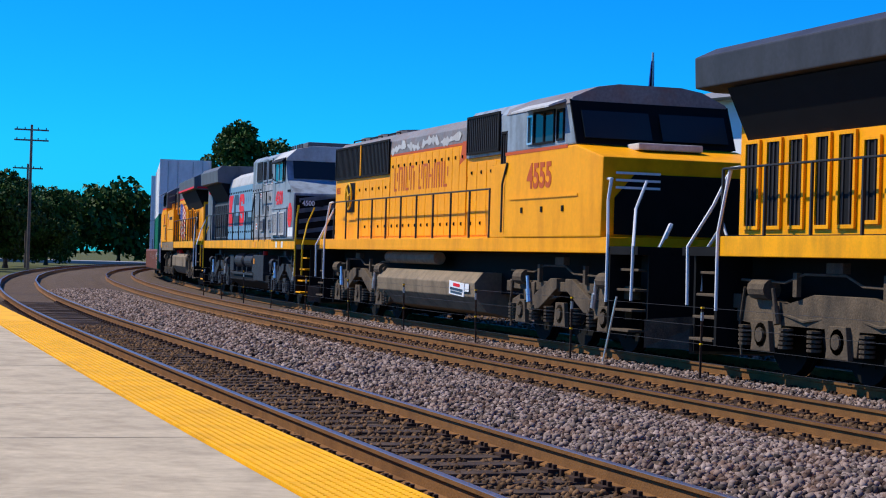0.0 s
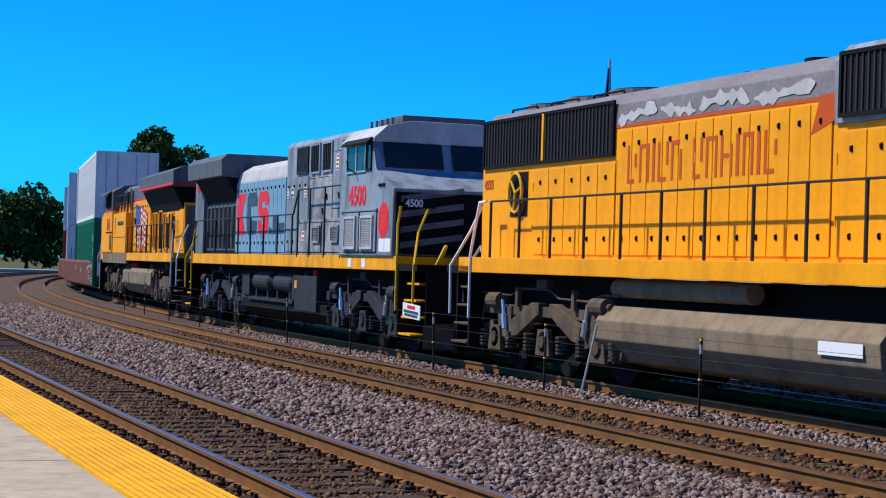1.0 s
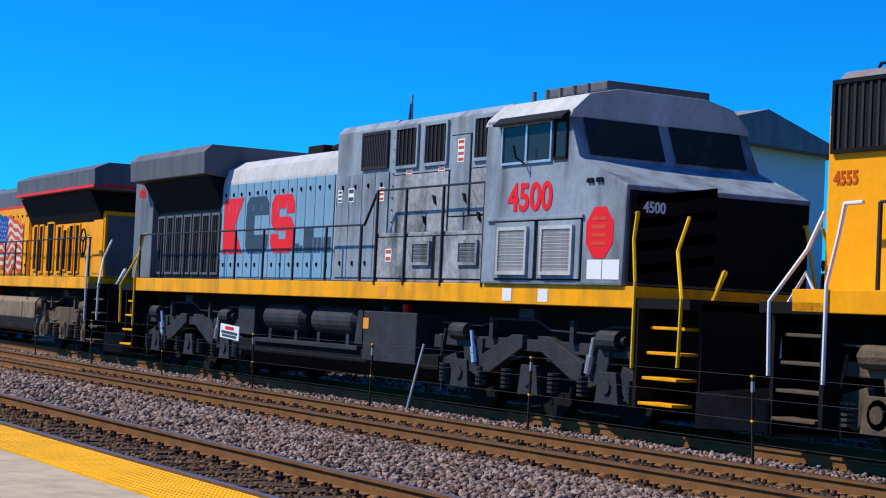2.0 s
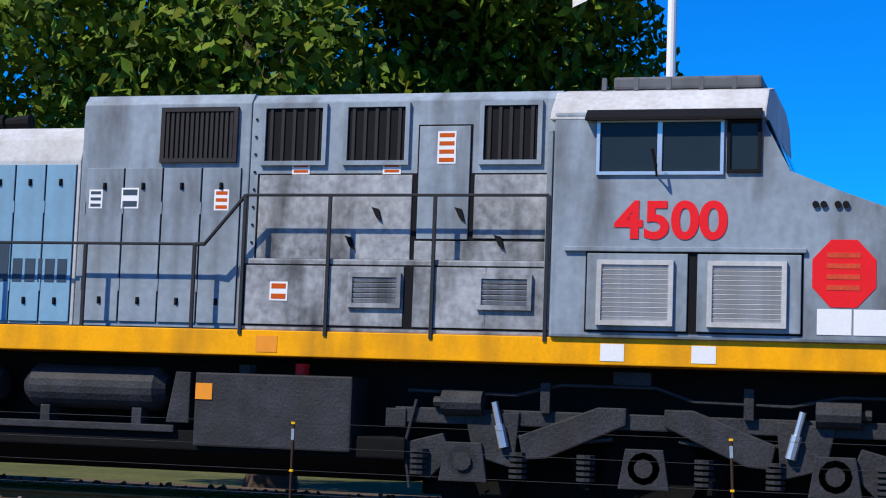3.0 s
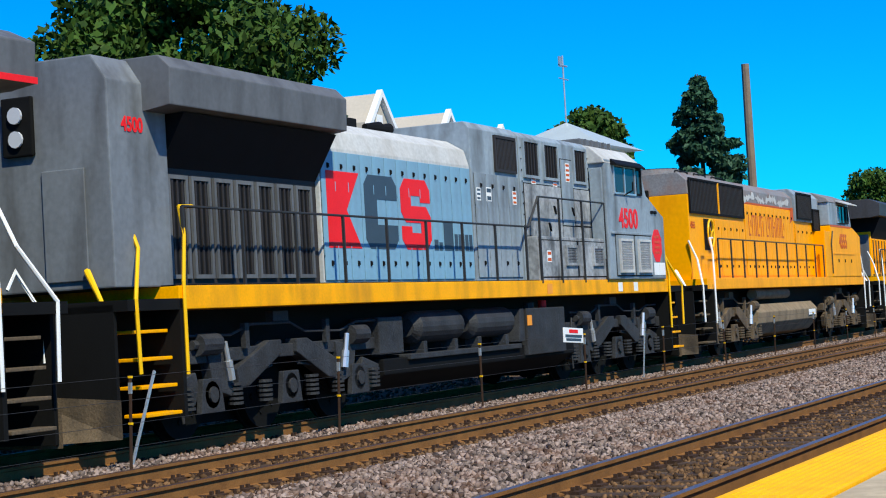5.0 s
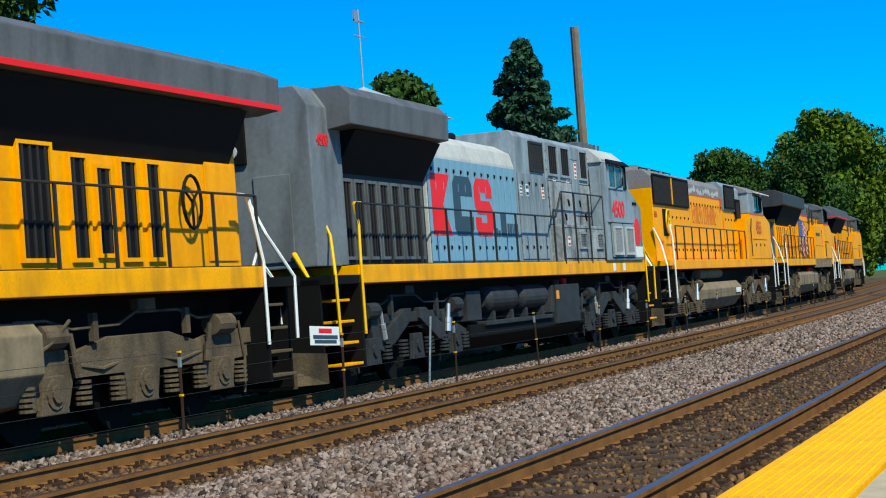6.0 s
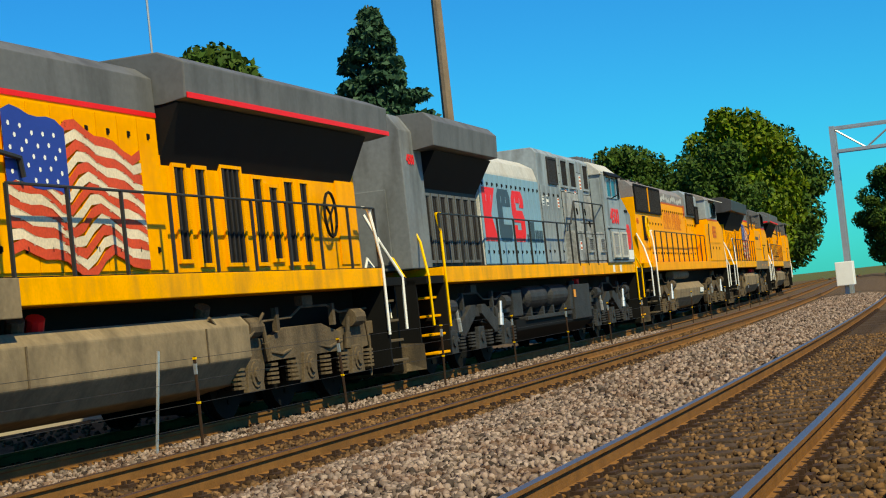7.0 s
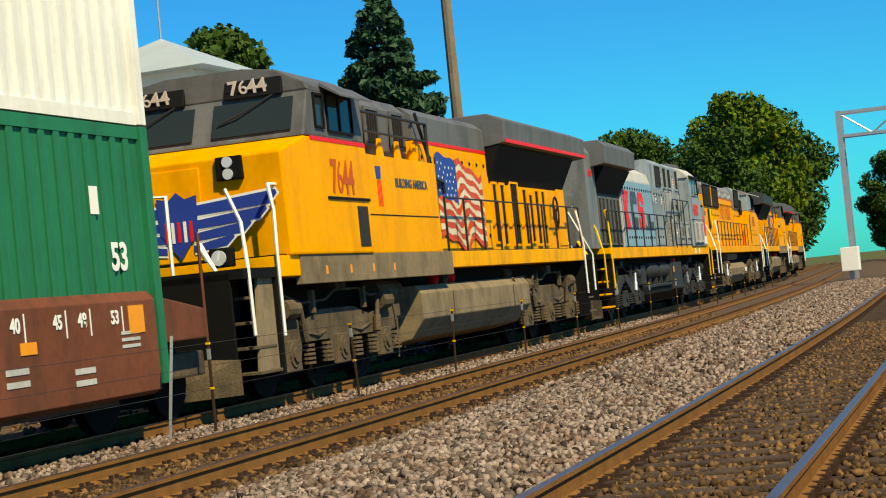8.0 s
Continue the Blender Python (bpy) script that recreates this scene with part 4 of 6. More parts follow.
def end_steps(parent, k, s, m_rail, m_tread, x0=9.4):
    """Step well, pilot and grab rails at one end (k) of a locomotive."""
    xe = k * (x0 + 1.15)
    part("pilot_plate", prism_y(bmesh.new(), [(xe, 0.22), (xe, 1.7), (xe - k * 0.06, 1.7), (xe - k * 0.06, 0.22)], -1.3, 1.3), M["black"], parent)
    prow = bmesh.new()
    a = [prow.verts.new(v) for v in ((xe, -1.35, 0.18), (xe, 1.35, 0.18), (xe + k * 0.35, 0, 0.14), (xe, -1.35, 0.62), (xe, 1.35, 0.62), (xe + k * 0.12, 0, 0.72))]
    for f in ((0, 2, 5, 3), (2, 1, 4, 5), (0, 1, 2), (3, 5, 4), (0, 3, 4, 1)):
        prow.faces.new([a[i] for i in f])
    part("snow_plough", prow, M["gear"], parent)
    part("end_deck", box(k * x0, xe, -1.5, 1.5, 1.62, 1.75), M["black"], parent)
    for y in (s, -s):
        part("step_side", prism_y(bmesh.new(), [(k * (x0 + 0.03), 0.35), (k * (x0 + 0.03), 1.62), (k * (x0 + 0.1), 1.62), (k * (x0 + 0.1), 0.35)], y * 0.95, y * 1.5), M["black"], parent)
        tread = part("step_tread", box(0, k * 0.72, 0, y * 0.32, -0.02, 0.02, 0.008), m_tread, parent)
        tread.matrix_basis = pose(k * (x0 + 0.15), y * 1.18, 0.42)
        for i in range(1, 4):
            again(tread, pose(k * (x0 + 0.15), y * (1.18 - 0.05 * i), 0.42 + 0.32 * i))
        part("grab_rail", tube(bmesh.new(), [(k * (x0 + 0.02), y * 1.52, 0.85), (k * (x0 + 0.02), y * 1.52, 1.95), (k * (x0 - 0.1), y * 1.48, 2.5), (k * (x0 - 0.12), y * 1.42, 2.85), (k * (x0 - 0.4), y * 1.42, 2.86)], 0.024), m_rail, parent)
        part("grab_rail", tube(bmesh.new(), [(k * (x0 + 0.95), y * 1.5, 0.9), (k * (x0 + 0.98), y * 1.5, 1.75), (k * (x0 + 0.6), y * 1.3, 2.35), (k * (x0 + 0.55), y * 1.1, 2.8)], 0.024), m_rail, parent)
        part("grab_rail", tube(bmesh.new(), [(k * (x0 + 1.1), y * 1.2, 1.1), (k * (x0 + 1.12), y * 1.2, 1.6), (k * (x0 + 1.05), y * 0.9, 2.1), (k * (x0 + 0.9), y * 0.9, 1.9)], 0.02), m_rail, parent)
    coupler(parent, xe, k)


def handrail(parent, xs, y, z0, z1, m, ramp=None, r=0.017):
    """Walkway rail on stanchions; ramp: (x, higher z) from which it rises."""
    st = None
    for x in xs:
        zt = z1 if not ramp or x < ramp[0] else ramp[1]
        if st is None or abs(zt - z1) > 0.01:
            bm = box(-0.018, 0.018, -0.018, 0.018, z0 - 0.25, zt)
            st2 = part("stanchion", bm, m, parent)
            st2.matrix_basis = pose(x, y, 0)
            st = st or st2
        else:
            again(st, pose(x, y, 0))
    pts = [(xs[0], y, z1), (xs[-1], y, z1)] if not ramp else [(xs[0], y, z1), (ramp[0] - 0.55, y, z1), (ramp[0], y, ramp[1]), (xs[-1], y, ramp[1])]
    part("rail", tube(bmesh.new(), pts, r), m, parent)


def grille(parent, x0, x1, y, z0, z1, s, m_frame, n=9, name="grille", vertical=True):
    """A framed opening with real bars over a dark back."""
    g = part(name, box(x0, x1, y, y + s * 0.012, z0, z1), M["dark"], parent)
    f = bmesh.new()
    w = 0.05
    for a, b, c, d in ((x0 - w, x1 + w, z0 - w, z0), (x0 - w, x1 + w, z1, z1 + w), (x0 - w, x0, z0, z1), (x1, x1 + w, z0, z1)):
        bx(f, a, b, y, y + s * 0.04, c, d)
    part("frame", f, m_frame, g)
    bar = None
    for i in range(n):
        if vertical:
            m = pose(x0 + (i + 0.5) * (x1 - x0) / n, y + s * 0.02, 0)
            if not bar:
                bar = part("bar", box(-0.018, 0.018, -0.008, 0.012, z0, z1), M["louvre"], g)
                bar.matrix_basis = m
                continue
        else:
            m = pose(0, y + s * 0.016, z0 + (i + 0.5) * (z1 - z0) / n, -s * 25, 0, 0)
            if not bar:
                bar = part("slat", box(x0, x1, -0.006, 0.006, -0.022, 0.022), m_frame, g)
                bar.matrix_basis = m
                continue
        again(bar, m)
    return g


def doors(parent, x0, x1, y, z0, z1, s, n, m, latch=True):
    """Tall hood doors with gaps, hinges and latches."""
    w = (x1 - x0) / n
    part("door_gap", box(x0 + 0.004, x1 - 0.004, y, y + s * 0.004, z0, z1), M["dark"], parent)
    d = part("hood_door", box(0.011, w - 0.011, 0, s * 0.022, z0, z1, 0.005), m, parent)
    d.matrix_basis = pose(x0, y, 0)
    lt = hg = None
    for i in range(n):
        at = pose(x0 + i * w, y, 0)
        if i:
            again(d, at)
        if latch:
            for z in (z0 + 0.2, z1 - 0.25):
                p = at @ pose(w * 0.5, s * 0.02, z)
                if lt is None:
                    bm = box(-0.022, 0.022, 0, s * 0.012, 0, 0.08, 0.004)
                    bx(bm, -0.012, 0.012, s * 0.01, s * 0.03, 0.015, 0.07)
                    lt = part("latch", bm, M["dark"], parent)
                    lt.matrix_basis = p
                else:
                    again(lt, p)
            for z in (z0 + 0.35, z0 + 0.35 + (z1 - z0) * 0.5):
                p = at @ pose(0, s * 0.015, z)
                if hg is None:
                    hg = part("hinge", box(-0.008, 0.008, 0, s * 0.016, 0, 0.14), m, parent)
                    hg.matrix_basis = p
                else:
                    again(hg, p)


def rivets(parent, pts, y, s, m):
    bm = bmesh.new()
    for x, z in pts:
        bx(bm, x - 0.012, x + 0.012, y, y + s * 0.01, z - 0.012, z + 0.012)
    part("bolts", bm, M["dark"], parent)["kind"] = "stuff"


def cab_glass(parent, x0, x1, z0, z1, y, s, panes=2, m_frame=None):
    g = part("cab_window", box(x0, x1, y - s * 0.01, y + s * 0.006, z0, z1), M["glass"], parent, "dark tinted cab window")
    f = bmesh.new()
    w = 0.035
    for a, b, c, d in ((x0 - w, x1 + w, z0 - w, z0), (x0 - w, x1 + w, z1, z1 + w), (x0 - w, x0, z0, z1), (x1, x1 + w, z0, z1)):
        bx(f, a, b, y, y + s * 0.03, c, d)
    for i in range(1, panes):
        x = x0 + (x1 - x0) * i / panes
        bx(f, x - 0.025, x + 0.025, y, y + s * 0.025, z0, z1)
    part("window_frame", f, m_frame or M["silver"], g)


def slant_pane(parent, x0, z0, x1, z1, y0, y1):
    """A windscreen pane on the slanted front between two heights."""
    e = 0.012
    part("windscreen", prism_y(bmesh.new(), [(x0, z0), (x0 + e, z0 + e * 0.4), (x1 + e, z1 + e * 0.4), (x1, z1)], y0, y1), M["glass"], parent, "slanted dark windscreen")


def underframe_shade(parent, m=None):
    # solid black core added to close off lit ground and deepen the shade
    part("underframe_shade", box(-10.3, 10.3, -0.8, 0.8, 0.8, 1.62), M["black"], parent)


def ge_base(name, label, s, m_gear, style, m_rail_f, m_rail_r, sill_mat):
    e = tagged(new(name), label, "locomotive", "locomotives of the train")
    underframe_shade(e)
    part("sill", box(-9.5, 9.4, -1.5, 1.5, 1.62, 1.9, 0.01), sill_mat, e, "yellow side sill")
    part("deck", box(-9.5, 9.4, -1.46, 1.46, 1.9, 1.915), M["black"], e)
    for k, mr in ((1, m_rail_f), (-1, m_rail_r)):
        end_steps(e, k, s, mr, M["sill"] if mr is M["yrail"] else M["gear"])
    for xc in (-6.6, 6.6):
        truck(e, xc, s, m_gear, style, "three-axle locomotive truck, dusty and dark")
    return e


def grey_cab(e, s, m_body, m_roof, m_front):
    """Wide-nosed cab with slanted windscreen."""
    yc = s * 1.55
    part("cab", prism_y(bmesh.new(), [(5.6, 1.9), (9.15, 1.9), (9.2, 3.22), (8.05, 3.62), (7.75, 4.28), (5.6, 4.28)], -1.55, 1.55, 0.03), m_body, e)
    part("cab_roof", prism_x(bmesh.new(), mirror_pts([(1.56, 4.2), (1.52, 4.3), (1.25, 4.55), (0.75, 4.66)]), 5.55, 7.82, 0.02), m_roof, e)
    # front plate given black, the shade on the nose put into its colour
    nose = part("shaded_nose_face", box(9.2, 9.225, -1.5, 1.5, 1.95, 3.15), m_front, e)
    cab_glass(e, 6.1, 7.36, 3.64, 4.16, yc, s, 2)
    cab_glass(e, 7.46, 7.74, 3.66, 4.14, yc, s, 1, M["dark"])
    cab_glass(e, 6.15, 7.35, 3.72, 4.15, -yc, -s, 2)
    part("sunshade", prism_x(bmesh.new(), [(yc, 4.18), (yc + s * 0.12, 4.17), (yc + s * 0.12, 4.2), (yc, 4.3)], 5.95, 7.78), M["dark"], e)
    for y0, y1 in ((-1.35, -0.1), (0.1, 1.35)):
        slant_pane(e, 8.04, 3.68, 7.82, 4.2, y0, y1)
    part("mirror_arm", tube(bmesh.new(), [(6.7, yc, 3.6), (6.72, yc + s * 0.18, 3.68), (6.68, yc + s * 0.2, 3.85)], 0.015), M["dark"], e)
    return nose


def bars_of_writing(name, parent, x0, x1, z0, z1, y, s, m, n=1, label=""):
    bm = bmesh.new()
    h = (z1 - z0) / (2 * n - 1)
    if name == "notice":
        part("notice_plate", box(x0 - 0.02, x1 + 0.02, y - s * 0.002, y + s * 0.002, z0 - 0.02, z1 + 0.02), M["white"], parent)
    for i in range(n):
        bx(bm, x0, x1, y, y + s * 0.004, z0 + 2 * i * h, z0 + (2 * i + 1) * h)
    return part(name, bm, m, parent, label)


def grey_locomotive():
    s = -1
    e = ge_base("locomotive", "weathered grey and blue diesel locomotive with yellow sill", s, M["gear_grey"], "steer", M["yrail"], M["yrail"], M["sill"])
    yh, yc = s * 1.18, s * 1.55
    # engine hood with blue doors and pale rounded top
    part("engine_hood", prism_x(bmesh.new(), mirror_pts([(1.18, 1.9), (1.18, 3.85), (1.1, 4.12), (0.8, 4.3)]), -5.35, -0.12, 0.015), M["pale"], e)
    doors(e, -5.33, -0.16, yh, 1.96, 3.8, s, 13, M["blue"])
    part("exhaust_box", box(-3.2, -2.5, -0.35, 0.35, 4.28, 4.55, 0.03), M["black"], e)
    for x in (-1.9, -1.55):
        part("horn", cyl(bmesh.new(), (x - 0.25, s * 0.3, 4.45), (x + 0.25, s * 0.3, 4.47), 0.05, 10, 0.1), M["black"], e)
    # blocks of the road's initials, plain shapes
    for x0, x1, m, z0 in ((-5.2, -4.2, "red", 2.42), (-4.05, -2.98, "slate", 2.42), (-2.85, -1.8, "red", 2.42)):
        bm = bmesh.new()
        zt, c = 3.52, 0.14
        ya, yb = yh + s * 0.024, yh + s * 0.028
        if m == "slate":
            prism_y(bm, [(x0 + c, z0), (x1 - c, z0), (x1, z0 + c), (x1, z0 + 0.36), (x0 + 0.4, z0 + 0.36), (x0 + 0.4, zt - 0.36), (x1, zt - 0.36), (x1, zt - c), (x1 - c, zt), (x0 + c, zt), (x0, zt - c), (x0, z0 + c)], ya, yb)
        elif x0 < -5:
            prism_y(bm, [(x0, z0), (x1, z0), (x1 - 0.42, (z0 + zt) / 2), (x1, zt), (x0, zt)], ya, yb)
        else:
            zm, c2, b = (z0 + zt) / 2, 0.16, 0.26
            prism_y(bm, [(x0, z0 + c2), (x0 + c2, z0), (x1 - c2, z0), (x1, z0 + c2), (x1, zm - 0.03), (x1 - c2, zm + b / 2), (x0 + 0.36, zm + b / 2), (x0 + 0.36, zt - b),
                         (x1 - 0.36, zt - b), (x1 - 0.36, zt - 0.36), (x1, zt - 0.36), (x1, zt - c2), (x1 - c2, zt), (x0 + c2, zt), (x0, zt - c2), (x0, zm + 0.03), (x0 + c2, zm - b / 2),
                         (x1 - 0.36, zm - b / 2), (x1 - 0.36, z0 + b), (x0 + 0.36, z0 + b), (x0 + 0.36, z0 + 0.36), (x0, z0 + 0.36)], ya, yb)
        part("painted_emblem", bm, M[m], e, "large painted block in " + ("dark slate" if m == "slate" else "bright red"))
    for a, b, h in ((-1.7, -1.56, 0.17), (-1.52, -1.4, 0.13), (-1.33, -0.98, 0.46), (-0.92, -0.8, 0.27), (-0.76, -0.63, 0.27), (-0.59, -0.54, 0.27), (-0.5, -0.38, 0.27), (-0.34, -0.22, 0.27)):
        part("painted_bar", box(a, b, yh + s * 0.024, yh + s * 0.028, 2.42, 2.42 + h), M["slate"], e)
    # tall cabinet behind the hood
    part("control_cabinet", prism_x(bmesh.new(), mirror_pts([(1.2, 1.9), (1.2, 4.5), (1.1, 4.62)]), -0.1, 2.0, 0.015), M["grey"], e)
    doors(e, -0.02, 1.92, s * 1.2, 1.98, 3.75, s, 4, M["grey"])
    grille(e, 0.95, 1.8, s * 1.2, 3.86, 4.4, s, M["louvre"], 14, "air_grille")
    bars_of_writing("notice", e, 0.05, 0.18, 3.3, 3.48, s * 1.223, s, M["slate"], 3)
    bars_of_writing("notice", e, 0.46, 0.64, 3.3, 3.5, s * 1.223, s, M["slate"], 2)
    bars_of_writing("notice", e, 1.62, 1.76, 3.28, 3.48, s * 1.223, s, M["orange"], 3)
    # equipment section up to the cab
    part("blower_section", prism_x(bmesh.new(), mirror_pts([(1.22, 1.9), (1.22, 4.5), (1.1, 4.6)]), 2.02, 5.6, 0.015), M["grey"], e)
    for x0, x1 in ((2.2, 2.88), (3.18, 3.85), (4.75, 5.35)):
        grille(e, x0, x1, s * 1.22, 3.82, 4.42, s, M["grey"], 5, "vent")
    part("panel_gap", box(2.12, 5.53, s * 1.22, s * 1.226, 2.7, 3.68), M["dark"], e)
    part("panel_gap", box(4.0, 4.62, s * 1.22, s * 1.227, 3.66, 4.22), M["dark"], e)
    part("panel_gap", box(2.1, 5.58, s * 1.47, s * 1.475, 1.95, 2.64), M["dark"], e)
    part("panel_gap", box(5.98, 8.22, s * 1.55, s * 1.556, 1.96, 2.8), M["dark"], e)
    part("access_door", box(4.02, 4.6, s * 1.22, s * 1.245, 2.95, 4.2, 0.006), M["grey"], e)
    part("equipment_panel", box(2.15, 3.95, s * 1.22, s * 1.24, 2.72, 3.66, 0.006), M["sooty"], e)
    part("equipment_panel", box(4.0, 5.5, s * 1.22, s * 1.238, 2.72, 2.93, 0.006), M["sooty"], e)
    part("equipment_panel", box(4.66, 5.5, s * 1.22, s * 1.24, 2.96, 3.66, 0.006), M["sooty"], e)
    for x, z in ((3.5, 3.3), (3.2, 2.98), (4.9, 3.0), (4.45, 3.3)):
        part("latch", prism_y(bmesh.new(), [(x, z), (x + 0.08, z - 0.02), (x + 0.12, z - 0.16), (x + 0.06, z - 0.12)], s * 1.24, s * 1.27), M["dark"], e)
    for x0, n in ((2.55, 2), (3.62, 2)):
        bars_of_writing("notice", e, x0, x0 + 0.17, 3.69, 3.78, s * 1.225, s, M["orange"], n)
    bars_of_writing("notice", e, 4.25, 4.42, 3.8, 4.12, s * 1.248, s, M["orange"], 4)
    part("lower_duct", box(2.05, 5.6, s * 1.2, s * 1.47, 1.9, 2.7, 0.02), M["sooty"], e, "soot-stained low duct box")
    for x0 in (2.1, 3.02, 4.05, 4.85):
        part("duct_panel", box(x0 + 0.03, x0 + (0.85 if x0 > 4 else 0.95), s * 1.47, s * 1.485, 1.97, 2.62, 0.005), M["sooty"], e)
    for x0 in (3.4, 4.85):
        grille(e, x0, x0 + 0.5, s * 1.485, 2.22, 2.5, s, M["sooty"], 5, "louvre", False)
    bars_of_writing("notice", e, 2.45, 2.62, 2.25, 2.42, s * 1.488, s, M["orange"], 2)
    rivets(e, [(x, z) for x in (2.08, 5.52) for z in np.arange(2.1, 4.5, 0.2)] + [(x, 2.66) for x in np.arange(2.2, 5.5, 0.35)], s * 1.225, s, M["grey"])
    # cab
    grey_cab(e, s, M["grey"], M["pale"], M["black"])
    part("cab_side_door", box(5.52, 5.58, s * 1.25, s * 1.5, 2.3, 4.1, 0.01), M["grey"], e)
    for x0 in (6.0, 7.15):
        part("cab_locker", box(x0, x0 + 1.05, yc, yc + s * 0.03, 1.98, 2.78, 0.008), M["grey"], e)
        grille(e, x0 + 0.16, x0 + 0.86, yc + s * 0.03, 2.08, 2.66, s, M["pale"], 12, "louvre", False)
    part("drip_moulding", box(5.75, 8.25, yc, yc + s * 0.04, 2.8, 2.85, 0.01), M["grey"], e)
    lettering("road_number", "4500", 0.54, M["red"], e, on_side(6.28, yc + s * 0.006, 2.95, s), "bright red road number on grey", 1.0, 1.08)
    bm = bmesh.new()
    prism_y(bm, [(8.62 + 0.34 * math.cos(a), 2.6 + 0.37 * math.sin(a)) for a in [math.pi / 8 + i * math.pi / 4 for i in range(8)]], yc, yc + s * 0.006)
    sign = part("octagon_emblem", bm, M["red"], e, "red octagonal emblem with pale bars")
    for i in range(4):
        part("emblem_bar", box(8.45, 8.78, yc + s * 0.006, yc + s * 0.01, 2.43 + i * 0.11, 2.48 + i * 0.11), M["flag_red"], sign)
    part("white_panel", box(8.36, 8.7, yc, yc + s * 0.006, 1.98, 2.24), M["white"], e)
    part("white_panel", box(8.72, 9.1, yc, yc + s * 0.006, 1.98, 2.24), M["white"], e)
    for i in range(4):
        x = 8.33 + (i // 2) * 0.22 + (i % 2) * 0.08
        part("socket", cyl(bmesh.new(), (x, yc, 3.3), (x, yc + s * 0.03, 3.3), 0.035, 8), M["dark"], e)
    for i in range(4):
        bm = bmesh.new()
        z = 2.05 + i * 0.3
        bmf = [bm.verts.new(v) for v in ((9.23, -1.4, z), (9.23, -0.1, z + 0.2), (9.23, -0.1, z + 0.32), (9.23, -1.4, z + 0.12))]
        bm.faces.new(bmf)
        bmesh.ops.solidify(bm, geom=bm.faces[:], thickness=0.004)
        part("nose_stripe", bm, M["grey"], e, "pale diagonal stripe on the nose painted black for shade")
    part("number_board", box(9.225, 9.25, -1.35, -0.7, 2.85, 3.02), M["dark"], e)
    lettering("road_number", "4500", 0.2, M["white"], e, pose(9.255, -1.32, 2.87, 90, 0, 90))
    # radiator end
    part("radiator_wing", prism_x(bmesh.new(), mirror_pts([(1.3, 3.98), (1.64, 4.02), (1.66, 4.46), (1.5, 4.62)]), -9.7, -5.3, 0.015), M["up_grey"], e, "grey flared radiator wing")
    part("radiator_screen", prism_x(bmesh.new(), mirror_pts([(1.12, 3.35), (1.5, 3.98)]), -9.2, -5.36), M["dark"], e)
    part("radiator_hood", box(-9.3, -5.36, -1.12, 1.12, 1.9, 3.5, 0.01), M["louvre"], e)
    for i in range(7):
        grille(e, -9.05 + i * 0.52, -9.05 + i * 0.52 + 0.34, s * 1.12, 2.05, 3.22, s, M["up_grey"], 3, "louvre_door")
    part("rear_hood", prism_x(bmesh.new(), mirror_pts([(1.25, 1.9), (1.25, 4.3), (1.05, 4.6)]), -10.4, -9.22, 0.02), M["grey_dirty"], e)
    lettering("road_number", "4500", 0.24, M["red"], e, on_side(-10.15, s * 1.256, 3.72, s), "small red road number")
    hl = part("headlight", box(-10.46, -10.4, -0.22, 0.22, 3.5, 4.2, 0.02), M["black"], e)
    for z in (3.7, 3.98):
        part("lamp", cyl(bmesh.new(), (-10.47, 0, z), (-10.5, 0, z), 0.1, 12), M["lens"], hl)
    part("rear_door", box(-10.43, -10.4, -0.9, -0.3, 2.0, 3.3, 0.01), M["grey_dirty"], e)
    part("fan_hatch", cyl(bmesh.new(), (-7.4, 0, 4.6), (-7.4, 0, 4.7), 0.9, 20), M["up_grey"], e)
    part("roof_aircon", box(6.1, 7.7, -0.9, 0.9, 4.64, 4.78, 0.03), M["up_grey"], e)
    for x in np.arange(6.0, 7.6, 0.35):
        part("roof_lug", box(x, x + 0.05, s * 1.0, s * 1.05, 4.6, 4.74), M["up_grey"], e)
    # walkway rails
    handrail(e, [-9.3, -7.95, -6.6, -5.25, -3.9, -2.55, -1.2, 0.15, 1.5], s * 1.47, 1.9, 2.85, M["drail"])
    handrail(e, [2.1, 3.1, 4.3, 5.55], s * 1.5, 2.1, 3.4, M["drail"])
    part("ramp_rail", tube(bmesh.new(), [(1.5, s * 1.47, 2.85), (1.62, s * 1.48, 2.85), (2.1, s * 1.5, 3.4)], 0.022), M["drail"], e)
    # tanks below
    part("fuel_tank", prism_x(bmesh.new(), mirror_pts([(0.9, 0.3), (1.3, 0.55), (1.3, 0.78), (0.7, 0.8)]), -3.9, 4.0, 0.02), M["black"], e)
    part("tank_ledge", box(-3.1, 1.3, s * 0.9, s * 1.36, 0.74, 0.82, 0.01), M["gear_grey"], e)
    for x0 in (-2.75, -0.65):
        bm = cyl(bmesh.new(), (x0 + 0.12, s * 1.12, 1.22), (x0 + 1.66, s * 1.12, 1.22), 0.25, 20)
        cyl(bm, (x0, s * 1.12, 1.22), (x0 + 0.12, s * 1.12, 1.22), 0.14, 20, 0.25)
        cyl(bm, (x0 + 1.66, s * 1.12, 1.22), (x0 + 1.78, s * 1.12, 1.22), 0.25, 20, 0.14)
        r = part("air_reservoir", bm, M["gear_grey"], e, "dull grey cylindrical air tank")
        for x in (x0 + 0.25, x0 + 1.4):
            part("bracket", box(x, x + 0.12, s * 1.05, s * 1.3, 0.8, 1.0, 0.01), M["gear_grey"], r)
    part("battery_box", box(1.55, 3.4, s * 0.8, s * 1.38, 0.6, 1.42, 0.02), M["gear_grey"], e)
